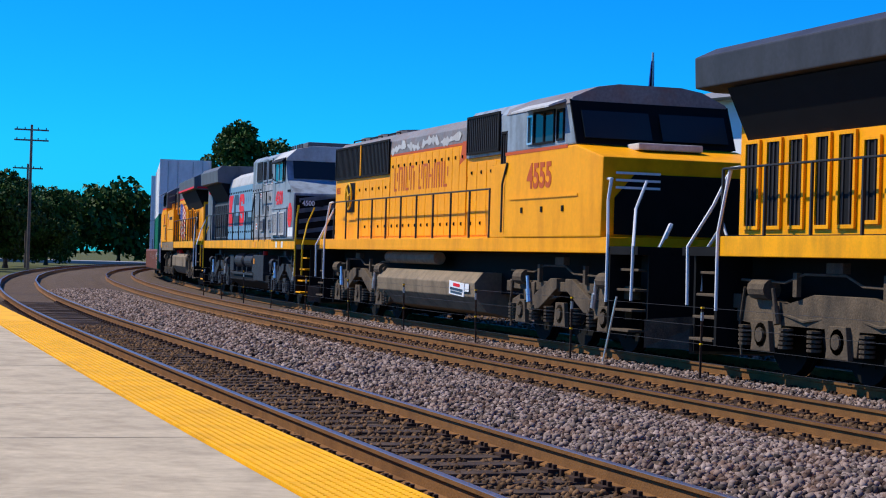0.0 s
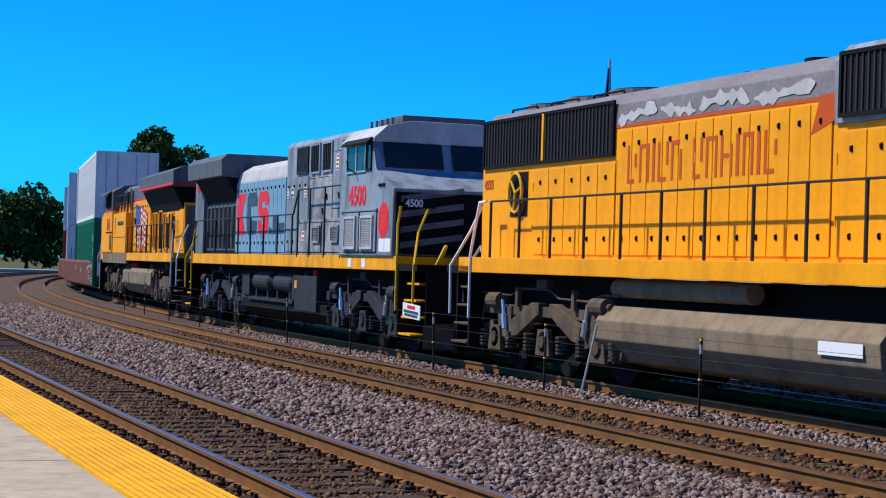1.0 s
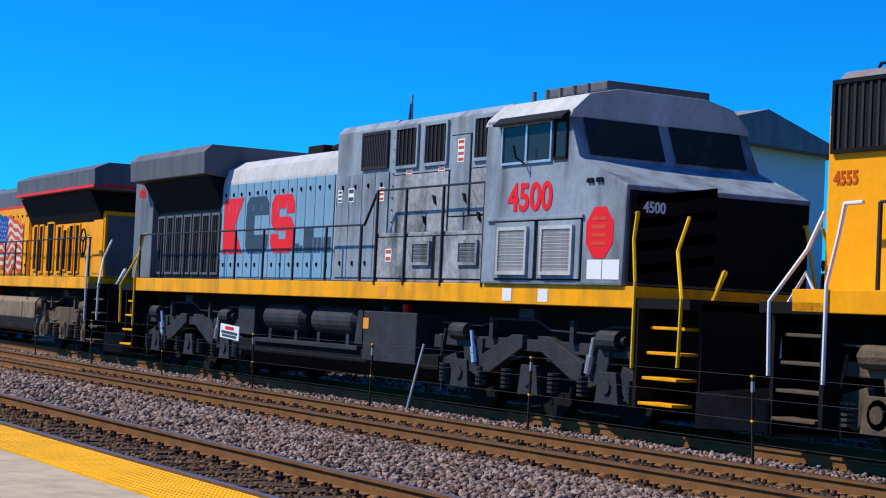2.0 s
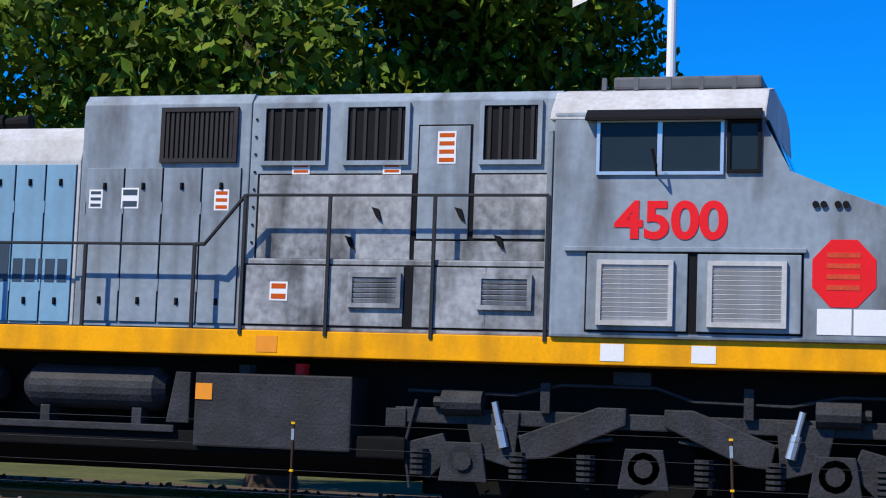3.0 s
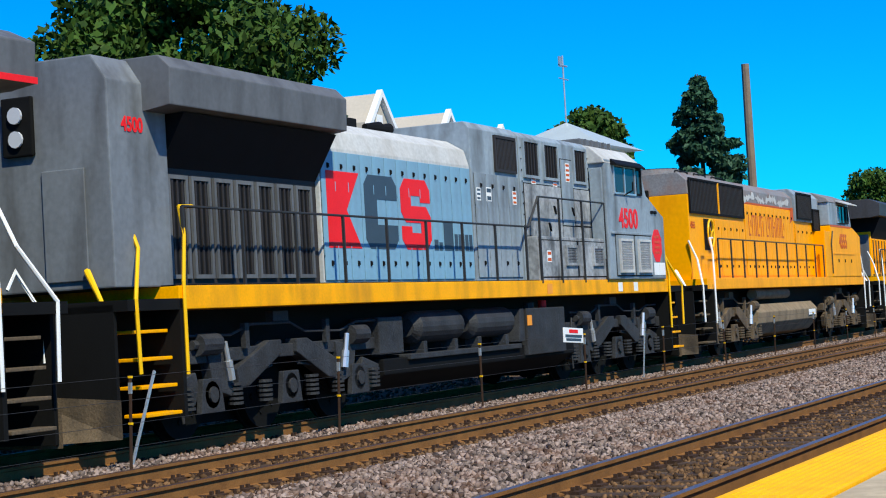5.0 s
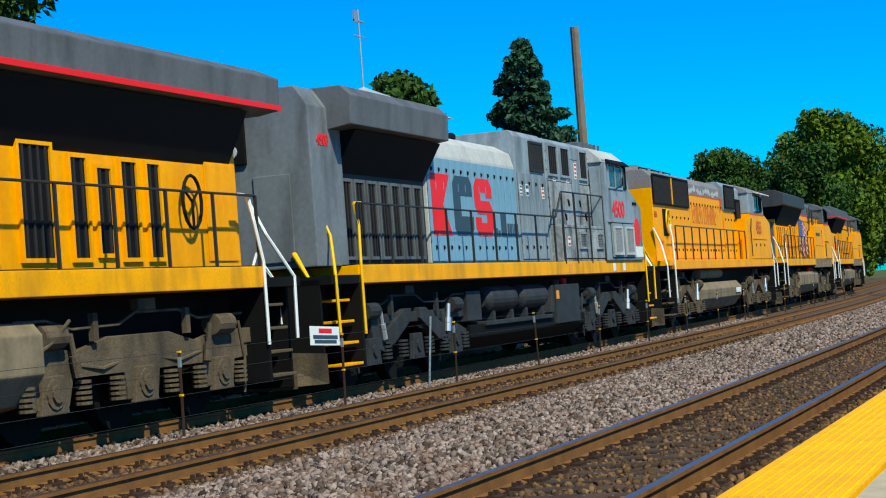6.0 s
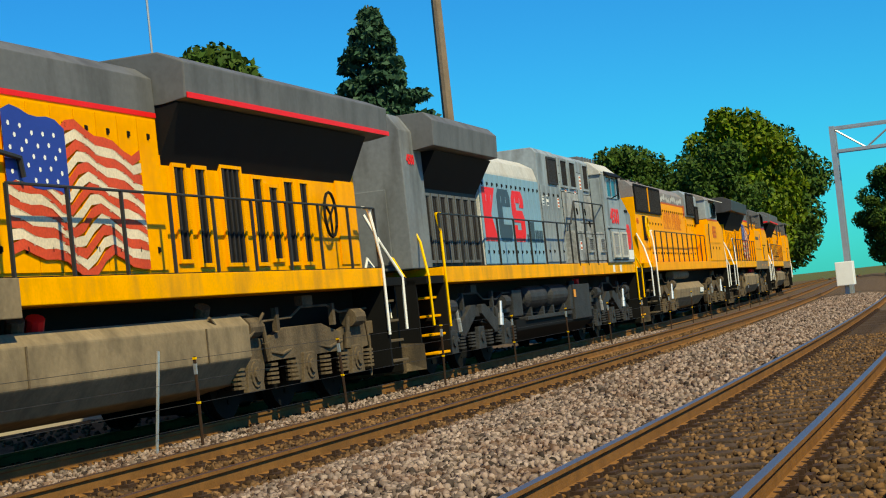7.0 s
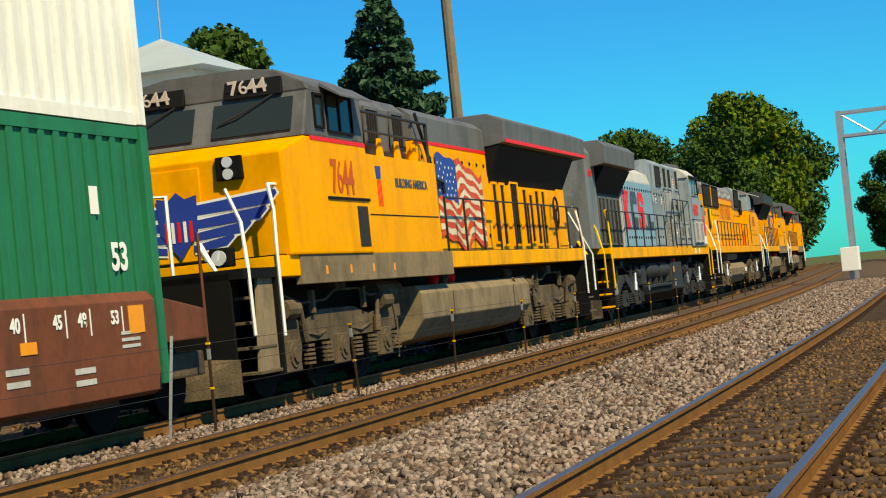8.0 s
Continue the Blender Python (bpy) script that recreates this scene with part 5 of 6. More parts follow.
    part("battery_box_end", prism_y(bmesh.new(), [(1.2, 0.85), (1.48, 0.85), (1.48, 1.42), (1.3, 1.42)], s * 0.8, s * 1.36, 0.01), M["gear_grey"], e)
    part("reflector", box(1.56, 1.76, s * 1.38, s * 1.39, 1.12, 1.3), M["amber"], e)
    part("filler_cap", cyl(bmesh.new(), (2.75, s * 1.2, 1.42), (2.75, s * 1.2, 1.55), 0.08, 10), M["red"], e)
    part("filler_cap", cyl(bmesh.new(), (2.1, s * 1.2, 1.42), (2.1, s * 1.2, 1.52), 0.1, 10), M["gear_grey"], e)
    part("end_box", box(-4.0, -3.2, s * 0.8, s * 1.3, 0.85, 1.4, 0.02), M["gear_grey"], e)
    for x0, x1, m in ((6.15, 6.4, "white"), (7.1, 7.35, "white"), (2.3, 2.55, "amber")):
        part("sill_label", box(x0, x1, s * 1.5, s * 1.505, 1.66, 1.84), M[m], e)
    return e


def yellow_body(e, s, lined=True):
    """Yellow and grey body of the flared-radiator locomotives."""
    yh, yc = s * 1.2, s * 1.55
    part("engine_hood", prism_x(bmesh.new(), mirror_pts([(1.2, 1.9), (1.2, 3.85)]), -2.6, 2.0, 0.01), M["yellow"], e)
    part("hood_roof", prism_x(bmesh.new(), mirror_pts([(1.21, 3.86), (1.2, 4.3), (1.0, 4.45)]), -2.6, 2.0, 0.01), M["up_grey"], e, "grey hood roof with worn edge")
    part("red_line", box(-2.6, 1.98, yh, yh + s * 0.012, 3.82, 3.88), M["red"], e)
    doors(e, -2.55, 1.95, yh, 1.97, 3.78, s, 9, M["yellow"])
    # radiator wings
    part("radiator_wing", prism_x(bmesh.new(), mirror_pts([(1.3, 3.98), (1.62, 4.02), (1.64, 4.46), (1.3, 4.62)]), -10.05, -2.62, 0.02), M["up_grey" if lined else "wing_dark"], e, "grey flared radiator wing" + (" with red edge" if lined else ""))
    if lined:
        part("wing_line", box(-10.05, -2.64, s * 1.63, s * 1.645, 4.02, 4.09), M["red"], e)
        part("wing_line", box(-10.06, -10.048, -1.5, 1.5, 4.02, 4.09), M["red"], e)
    part("radiator_screen", prism_x(bmesh.new(), mirror_pts([(1.12, 3.2), (1.5, 3.98)]), -9.3, -2.64), M["dark"], e)
    part("rear_hood", box(-9.5, -2.62, -1.15, 1.15, 1.9, 3.5, 0.01), M["yellow"], e)
    for i, (x0, w, z0, z1) in enumerate(((-3.0, 0.3, 2.1, 3.25), (-3.6, 0.3, 2.05, 3.25), (-4.4, 0.6, 2.05, 3.3), (-5.4, 0.32, 2.05, 3.2), (-5.95, 0.3, 2.1, 3.1), (-6.5, 0.34, 2.05, 3.2), (-7.1, 0.3, 2.05, 3.2))):
        grille(e, x0 - w, x0, s * 1.15, z0, z1, s, M["yellow"], max(2, int(w * 8)), "louvre_door")
    if lined:
        part("rear_panel", box(-9.4, -8.6, s * 1.15, s * 1.17, 2.0, 3.3, 0.006), M["yellow"], e)
        wheel = bmesh.new()
        ring = [(-8.05 + 0.24 * math.cos(a), s * 1.26, 2.75 + 0.34 * math.sin(a)) for a in np.linspace(0, 2 * math.pi, 17)]
        tube(wheel, ring, 0.022)
        for a in (0.5, 2.6, 4.7):
            tube(wheel, [(-8.05, s * 1.26, 2.75), (-8.05 + 0.24 * math.cos(a), s * 1.26, 2.75 + 0.34 * math.sin(a))], 0.018)
        part("brake_wheel", wheel, M["dark"], e)
    else:
        for x0 in (-7.75, -8.35, -8.95):
            grille(e, x0 - 0.34, x0, s * 1.15, 2.05, 3.2, s, M["yellow"], 3, "louvre_door")
    part("rear_face", box(-9.53, -9.5, -1.1, 1.1, 1.95, 3.4), M["up_grey"], e)
    part("rear_light", box(-9.6, -9.53, -0.2, 0.2, 3.0, 3.5, 0.02), M["black"], e)
    part("roof_walk", box(-9.6, -6.2, s * 0.9, s * 1.2, 4.6, 4.64), M["silver"], e)
    # section behind the cab
    part("equipment_section", box(2.02, 5.6, -1.22, 1.22, 1.9, 3.5, 0.01), M["yellow"], e)
    part("equipment_top", prism_x(bmesh.new(), mirror_pts([(1.05, 3.5), (1.1, 4.3), (0.9, 4.5)]), 2.02, 5.6, 0.01), M["up_grey"], e)
    for x0, x1 in ((2.3, 2.9), (3.6, 4.2), (4.6, 5.2)):
        grille(e, x0, x1, s * 1.1, 3.7, 4.25, s, M["up_grey"], 5, "vent")
    part("side_cowl", box(1.85, 5.6, s * 1.2, s * 1.5, 1.9, 3.42, 0.015), M["yellow"], e)
    part("cowl_seam", box(1.95, 5.5, s * 1.5, s * 1.505, 2.48, 2.5), M["dark"], e)
    for x in (2.2, 3.1, 4.0, 4.9):
        part("cowl_brace", prism_y(bmesh.new(), [(x, 3.42), (x + 0.3, 3.42), (x + 0.22, 3.75), (x + 0.1, 3.75)], s * 1.28, s * 1.32), M["yellow"], e)
    part("cowl_rail", tube(bmesh.new(), [(1.95, s * 1.42, 3.42), (1.95, s * 1.42, 4.1), (5.5, s * 1.42, 4.1)], 0.025), M["drail"], e)
    part("cowl_rail", tube(bmesh.new(), [(2.0, s * 1.42, 3.8), (5.5, s * 1.42, 3.8)], 0.02), M["drail"], e)
    part("drain_pipe", tube(bmesh.new(), [(2.1, s * 1.3, 4.3), (1.3, s * 1.32, 3.2), (0.8, s * 1.3, 3.15), (0.75, s * 1.3, 2.95)], 0.03), M["drail"], e)
    # cab
    part("cab", prism_y(bmesh.new(), [(5.6, 1.9), (8.95, 1.9), (9.05, 3.3), (8.1, 3.55), (5.6, 3.55)], -1.55, 1.55, 0.03), M["yellow"], e)
    part("cab_top", prism_y(bmesh.new(), [(5.6, 3.56), (8.08, 3.56), (7.75, 4.3), (5.6, 4.3)], -1.54, 1.54, 0.03), M["up_grey"], e)
    part("cab_roof", prism_x(bmesh.new(), mirror_pts([(1.55, 4.22), (1.5, 4.33), (1.1, 4.55), (0.6, 4.62)]), 5.55, 7.8, 0.02), M["up_grey"], e)
    part("cab_line", box(5.6, 7.9, yc, yc + s * 0.006, 3.5, 3.56), M["red"], e)
    cab_glass(e, 6.1, 7.1, 3.68, 4.18, s * 1.54, s, 2, M["dark"])
    cab_glass(e, 7.3, 7.6, 3.72, 4.15, s * 1.54, s, 1, M["dark"])
    part("sunshade", prism_x(bmesh.new(), [(s * 1.54, 4.35), (s * 1.54, 4.3), (s * 1.85, 4.12), (s * 1.85, 4.15)], 5.9, 7.3), M["up_grey"], e, "folded grey sun awning")
    for y0, y1 in ((-1.35, -0.15), (0.15, 1.35)):
        slant_pane(e, 8.06, 3.66, 7.84, 4.14, y0, y1)
        part("number_board", prism_y(bmesh.new(), [(7.8, 4.2), (7.875, 4.2), (7.79, 4.49), (7.72, 4.49)], y0 + 0.16, y1 - 0.16, 0.02), M["dark"], e)
        w = tube(bmesh.new(), [(7.86, (y0 + y1) / 2 + 0.3, 4.2), (8.0, (y0 + y1) / 2 - 0.2, 3.95), (8.02, (y0 + y1) / 2 - 0.5, 3.85)], 0.014)
        part("wiper", w, M["drail"], e)
    return yh, yc


def us_flag(e, x0, x1, z0, z1, y, s):
    """Painted waving flag: wavy stripes and a starred corner, flat on the hood."""
    n = 13
    f = tagged(new("painted_flag"), "large painted waving striped flag")
    f.parent = e
    f["label"] = "large painted waving striped flag"
    sgn = 1 if x1 > x0 else -1
    def wave(u):
        return 0.11 * math.sin(u * 10) + 0.07 * math.sin(u * 19 + 1)
    for i in range(n):
        bm = bmesh.new()
        a, b = [], []
        for k in range(15):
            u = k / 14
            x = x0 + (x1 - x0) * u
            lo = z0 + (z1 - z0) * i / n + wave(u + 0.02 * i) + 0.12 * (1 - u)
            hi = z0 + (z1 - z0) * (i + 1) / n + wave(u + 0.02 * i) + 0.12 * (1 - u)
            a.append(bm.verts.new((x, y, lo)))
            b.append(bm.verts.new((x, y, hi)))
        for k in range(14):
            bm.faces.new((a[k], a[k + 1], b[k + 1], b[k]))
        part("stripe", bm, M["flag_red"] if i % 2 == 0 else M["flag_white"], f)
    bm = bmesh.new()
    a, b = [], []
    for k in range(8):
        u = 0.42 * k / 7
        x = x0 + (x1 - x0) * u
        a.append(bm.verts.new((x, y + s * 0.003, z0 + (z1 - z0) * 0.5 + wave(u) + 0.1)))
        b.append(bm.verts.new((x, y + s * 0.003, z1 + wave(u) + 0.14)))
    for k in range(7):
        bm.faces.new((a[k], a[k + 1], b[k + 1], b[k]))
    part("canton", bm, M["navy"], f)
    bm = bmesh.new()
    for r in range(5):
        for c in range(5):
            u = 0.04 + 0.075 * c + 0.035 * (r % 2)
            x, z = x0 + (x1 - x0) * u, z0 + (z1 - z0) * (0.56 + 0.085 * r) + wave(u) + 0.1
            bm.faces.new([bm.verts.new((x + 0.03 * math.cos(q), y + s * 0.006, z + 0.03 * math.sin(q))) for q in [i * math.pi * 0.4 for i in range(5)]])
    part("stars", bm, M["white"], f)["kind"] = "stuff"


def yellow_locomotive(name, label, s, number=None, flag=True, lined=True):
    e = ge_base(name, label, s, M["gear"], "plain", M["white"], M["white"], M["sill"])
    yh, yc = yellow_body(e, s, lined)
    if number:
        lettering("road_number", number, 0.68, M["orange"], e, on_side(7.2 if s > 0 else 5.6, yc + s * 0.006, 2.78, s), "orange-red road number", 1.0, 0.72)
        for y0 in (-1.1, 0.4):
            lettering("board_number", number, 0.27, M["white"], e, pose(7.865, y0, 4.265, 108, 0, 90), "", 1.0, 1.1)
    if flag:
        us_flag(e, 1.0 if s > 0 else -2.0, -2.0 if s > 0 else 1.0, 1.98, 3.45, yh + s * 0.05, s)
        lettering("slogan", "BUILDING AMERICA", 0.2, M["slate"], e, on_side(4.15 if s > 0 else 2.3, s * 1.506, 2.95, s), "small dark slogan lettering", 1.0, 0.95)
        bm = bmesh.new()
        prism_y(bm, [(4.85, 3.05), (5.05, 3.05), (5.08, 3.25), (4.82, 3.25)], s * 1.5, s * 1.506)
        sh = part("shield_emblem", bm, M["navy"], e, "small navy and red shield emblem")
        for i in range(4):
            part("shield_stripe", box(4.84 + i * 0.055, 4.865 + i * 0.055, s * 1.5, s * 1.506, 2.62, 3.03), M["red"], sh)
    # nose: wings emblem, headlights, door
    part("nose_door", box(9.03, 9.06, -0.35, 0.35, 1.95, 3.2, 0.01), M["yellow"], e)
    for sg in (-1, 1):
        feathers = ((2.56, 1.46, 0.13), (2.38, 1.3, 0.11), (2.22, 1.06, 0.1), (2.07, 0.8, 0.09))
        for name, mt, x, g, label in (("wing_border", M["white"], 9.072, 0.035, ""), ("wing_emblem", M["navy"], 9.078, 0.0, "navy winged emblem on the nose")):
            w = bmesh.new()
            for z, yb, t in feathers:
                w.faces.new([w.verts.new((x, sg * a, b)) for a, b in ((0.2, z - g), (yb - 0.12, z + 0.05 - g), (yb + g, z + 0.1 + t * 0.6), (yb - 0.02, z + 0.1 + t + g), (0.2, z + t + g))])
            part(name, w, mt, e, label)
    sh = bmesh.new()
    sh.faces.new([sh.verts.new((9.085, a, b)) for a, b in ((-0.3, 2.84), (-0.12, 2.8), (0, 2.9), (0.12, 2.8), (0.3, 2.84), (0.28, 2.35), (0, 1.98), (-0.28, 2.35))])
    sh = part("shield_emblem", sh, M["navy"], e)
    for i in range(5):
        part("shield_stripe", box(9.086, 9.09, -0.2 + i * 0.09, -0.155 + i * 0.09, 2.22, 2.5), M["red" if i % 2 == 0 else "white"], sh)
    hl = part("headlight", box(8.98, 9.1, s * 0.62, s * 1.0, 2.98, 3.3, 0.02), M["black"], e)
    for z in (3.06, 3.22):
        part("lamp", cyl(bmesh.new(), (9.1, s * 0.8, z), (9.12, s * 0.8, z), 0.075, 12), M["lens"], hl)
    for y in (-1.0, 1.0):
        dl = part("ditch_light", box(9.9, 10.1, y - 0.14, y + 0.14, 1.8, 2.05, 0.02), M["black"], e)
        part("lamp", cyl(bmesh.new(), (10.1, y, 1.92), (10.13, y, 1.92), 0.1, 12), M["lens"], dl)
    for y in (-0.5, 0.5):
        part("walkway_post", tube(bmesh.new(), [(10.45, y, 1.7), (10.45, y, 2.75), (10.45, y * 0.4, 2.78)], 0.024), M["white"], e)
    part("cab_door", box(5.75, 6.2, yc, yc + s * 0.01, 2.0, 2.6, 0.004), M["louvre"], e)
    part("cab_ledge", box(5.62, 7.4, yc, yc + s * 0.02, 2.68, 2.72), M["dark"], e)
    part("cab_step_plate", box(1.4, 8.6, s * 1.42, s * 1.52, 1.5, 1.9, 0.01), M["tank"], e, "brown skirt under the cab")
    for i in range(4):
        x = 7.6 - i * 1.0
        part("skirt_reflector", box(x, x + 0.08, s * 1.52, s * 1.525, 1.62, 1.74), M["amber"], e)
    handrail(e, [-9.4, -8.2, -7.0, -5.8, -4.6, -3.4, -2.2, -1.0, 0.2, 1.4], s * 1.47, 1.9, 2.85, M["drail"])
    part("step_panel", prism_y(bmesh.new(), [(9.5, 0.4), (10.15, 0.4), (9.98, 1.62), (9.46, 1.62)], s * 1.4, s * 1.44), M["tank"], e, "brown-grey plate beside the steps")
    # tank
    half = [(0.55, 0.35), (1.15, 0.48), (1.4, 0.8), (1.4, 1.22), (1.28, 1.36)]
    part("fuel_tank", prism_x(bmesh.new(), mirror_pts(half), -4.3, 3.0, 0.02), M["tank"], e, "dusty brown fuel tank")
    for x in (-3.0, 1.2):
        part("tank_strap", prism_x(bmesh.new(), [(s * 1.405, 0.8), (s * 1.415, 0.8), (s * 1.415, 1.22), (s * 1.405, 1.22)], x, x + 0.03), M["gear"], e)
    for x, m in ((1.6, "red"), (1.0, "gear"), (0.6, "red"), (-3.4, "gear")):
        part("filler_cap", cyl(bmesh.new(), (x, s * 1.15, 1.34), (x + 0.06, s * 1.22, 1.5), 0.1, 10), M[m], e)
    part("air_reservoir", cyl(bmesh.new(), (3.2, s * 0.95, 1.3), (4.4, s * 0.95, 1.3), 0.2, 14), M["gear"], e)
    chain = [(-4.9 + i * 0.14, s * 1.35, 1.35 - 0.35 * math.sin(math.pi * i / 12)) for i in range(13)]
    part("chain", tube(bmesh.new(), chain, 0.022), M["gear"], e)
    return e


def narrow_hood_locomotive():
    """The yellow locomotive with the long narrow hood."""
    s = -1
    e = tagged(new("locomotive"), "yellow narrow-hood diesel locomotive with worn grey roof", "locomotive", "locomotives of the train")
    underframe_shade(e)
    part("sill", box(-9.9, 9.3, -1.5, 1.5, 1.64, 1.9, 0.01), M["yellow"], e, "yellow side sill")
    for k in (1, -1):
        end_steps(e, k, s, M["white"], M["gear"], 9.3)
    for xc in (-6.75, 6.75):
        truck(e, xc, s, M["gear"], "steer", "three-axle locomotive truck, dusty and dark")
    yh, yc = s * 1.12, s * 1.52
    part("long_hood", prism_x(bmesh.new(), mirror_pts([(1.12, 1.9), (1.12, 3.9)]), -9.8, 1.1, 0.012), M["yellow"], e)
    part("hood_roof", prism_x(bmesh.new(), mirror_pts([(1.13, 3.9), (1.11, 4.22), (0.9, 4.42)]), -9.8, 1.1, 0.012), M["worn"], e, "grey hood roof with peeling white patches")
    part("hood_stripe", box(-4.7, 1.05, yh, yh + s * 0.008, 3.86, 3.93), M["orange"], e)
    part("hood_flash", prism_y(bmesh.new(), [(0.55, 3.45), (1.05, 3.6), (1.05, 3.93), (0.75, 3.93)], yh + s * 0.022, yh + s * 0.027), M["orange"], e)
    rg = random.Random(9)
    for xa, xb in ((-4.6, -3.4), (-3.3, -2.3), (-2.2, -0.9), (-0.8, 0.6)):
        bm = bmesh.new()
        lo, hi = [], []
        n = 12
        for i in range(n + 1):
            x = xa + (xb - xa) * i / n
            zc = 4.02 + 0.05 * math.sin(x * 3.1) + rg.uniform(-0.03, 0.03)
            tk = (0.02 + rg.uniform(0, 0.07)) * (1 if 0 < i < n else 0.2)
            lo.append(bm.verts.new((x, s * 1.136, zc - tk)))
            hi.append(bm.verts.new((x, s * 1.134, zc + tk * 1.6)))
        for i in range(n):
            bm.faces.new((lo[i], lo[i + 1], hi[i + 1], hi[i]))
        part("peeled_patch", bm, M["pale"], e, "peeling white paint patch")
    doors(e, -4.6, 1.0, yh, 1.97, 3.82, s, 12, M["yellow"])
    doors(e, -7.6, -4.65, yh, 1.97, 3.35, s, 5, M["yellow"])
    grille(e, -9.68, -4.75, s * 1.13, 3.5, 4.24, s, M["black"], 40, "radiator_grille")
    part("grille_divider", box(-7.25, -7.18, s * 1.13, s * 1.18, 3.5, 4.26), M["yellow"], e)
    for x in (-8.9, -7.3, -5.7):
        f = part("roof_fan", cyl(bmesh.new(), (x, 0, 4.4), (x, 0, 4.56), 0.68, 20), M["worn"], e)
        part("fan_grid", cyl(bmesh.new(), (x, 0, 4.56), (x, 0, 4.58), 0.62, 20), M["dark"], f)
        part("lifting_rail", tube(bmesh.new(), [(x - 0.6, s * 0.75, 4.36), (x - 0.5, s * 0.75, 4.5), (x + 0.5, s * 0.75, 4.5), (x + 0.6, s * 0.75, 4.36)], 0.018), M["dark"], e)
    part("exhaust", cyl(bmesh.new(), (-1.0, 0, 4.4), (-1.0, 0, 4.62), 0.22, 12), M["black"], e)
    for x in (-2.1, -1.7):
        part("roof_valve", cyl(bmesh.new(), (x, s * 0.4, 4.36), (x, s * 0.4, 4.52), 0.09, 8), M["black"], e)
    # rear end
    part("brake_recess", box(-8.55, -7.85, yh, yh + s * 0.012, 2.6, 3.35), M["dark"], e)
    wheel = bmesh.new()
    tube(wheel, [(-8.2 + 0.27 * math.cos(a), yh + s * 0.08, 3.0 + 0.33 * math.sin(a)) for a in np.linspace(0, 2 * math.pi, 17)], 0.025)
    for a in (0.3, 2.4, 4.5):
        tube(wheel, [(-8.2, yh + s * 0.08, 3.0), (-8.2 + 0.27 * math.cos(a), yh + s * 0.08, 3.0 + 0.33 * math.sin(a))], 0.02)
    part("brake_wheel", wheel, M["yrail"], e)
    lettering("road_number", "4555", 0.22, M["orange"], e, on_side(-9.7, yh + s * 0.006, 3.1, s))
    lettering("road_number", "4555", 0.24, M["orange"], e, pose(-9.806, 0.75, 3.05, 90, 0, -90))
    part("rear_light", box(-9.9, -9.8, -0.2, 0.2, 3.6, 4.05, 0.02), M["black"], e)
    for z in (3.72, 3.92):
        part("lamp", cyl(bmesh.new(), (-9.9, 0, z), (-9.93, 0, z), 0.09, 12), M["lens"], e)
    # plain bars in place of the painted name
    x = -4.25
    for i, w in enumerate((0.28, 0.3, 0.08, 0.3, 0.3, 0.0, 0.26, 0.3, 0.3, 0.08, 0.26, 0.08, 0.3)):
        if w:
            bm = bmesh.new()
            prism_y(bm, [(x, 3.02), (x + w, 3.02), (x + w, 3.58), (x, 3.58)], yh + s * 0.024, yh + s * 0.028)
            if w > 0.1:
                bm.free()
                bm = bmesh.new()
                y0, y1 = yh + s * 0.024, yh + s * 0.028
                bx(bm, x, x + 0.06, y0, y1, 3.02, 3.58)
                bx(bm, x + w - 0.06, x + w, y0, y1, 3.02 if i % 3 else 3.25, 3.58 if i % 4 else 3.45)
                bx(bm, x + 0.06, x + w - 0.06, y0, y1, (3.02, 3.52, 3.27)[i % 3], (3.08, 3.58, 3.33)[i % 3])
            part("painted_bar", bm, M["orange"], e)
        x += w + 0.09 if w else 0.22
    # grey dynamic-brake section and cab
    part("brake_section", prism_x(bmesh.new(), mirror_pts([(1.14, 1.9), (1.14, 3.55)]), 1.1, 4.3, 0.01), M["yellow"], e)
    part("brake_section_top", prism_x(bmesh.new(), mirror_pts([(1.18, 3.55), (1.2, 4.3), (1.0, 4.5)]), 1.1, 4.3, 0.01), M["grey"], e)
    grille(e, 1.3, 3.15, s * 1.2, 3.66, 4.34, s, M["black"], 16, "brake_grille")
    grille(e, 3.4, 4.2, s * 1.2, 3.36, 3.92, s, M["black"], 6, "vent")
    doors(e, 1.15, 3.5, s * 1.14, 1.97, 3.45, s, 4, M["yellow"])
    part("side_cabinet", box(3.55, 4.6, s * 1.1, s * 1.5, 1.9, 3.3, 0.015), M["yellow"], e)
    part("cab", prism_y(bmesh.new(), [(4.4, 1.9), (9.0, 1.9), (9.05, 3.22), (7.85, 3.48), (4.4, 3.48)], -1.52, 1.52, 0.03), M["yellow"], e)
    part("cab_top", prism_y(bmesh.new(), [(4.4, 3.49), (7.8, 3.49), (7.45, 4.25), (4.4, 4.25)], -1.5, 1.5, 0.03), M["grey"], e)
    # black sheet: shade of the front turned from the sun, painted on
    part("cab_front", prism_y(bmesh.new(), [(7.82, 3.5), (7.85, 3.5), (7.49, 4.28), (7.45, 4.28)], -1.5, 1.5), M["black"], e)
    part("cab_roof", prism_x(bmesh.new(), mirror_pts([(1.52, 4.2), (1.45, 4.32), (1.0, 4.52), (0.6, 4.58)]), 4.35, 7.5, 0.02), M["worn"], e)
    part("cab_line", box(4.4, 7.5, yc, yc + s * 0.006, 3.44, 3.5), M["orange"], e)
    cab_glass(e, 5.85, 6.8, 3.6, 4.12, s * 1.5, s, 2, M["dark"])
    cab_glass(e, 5.55, 5.75, 3.62, 4.08, s * 1.5, s, 1, M["silver"])
    cab_glass(e, 6.98, 7.25, 3.62, 4.1, s * 1.5, s, 1, M["dark"])
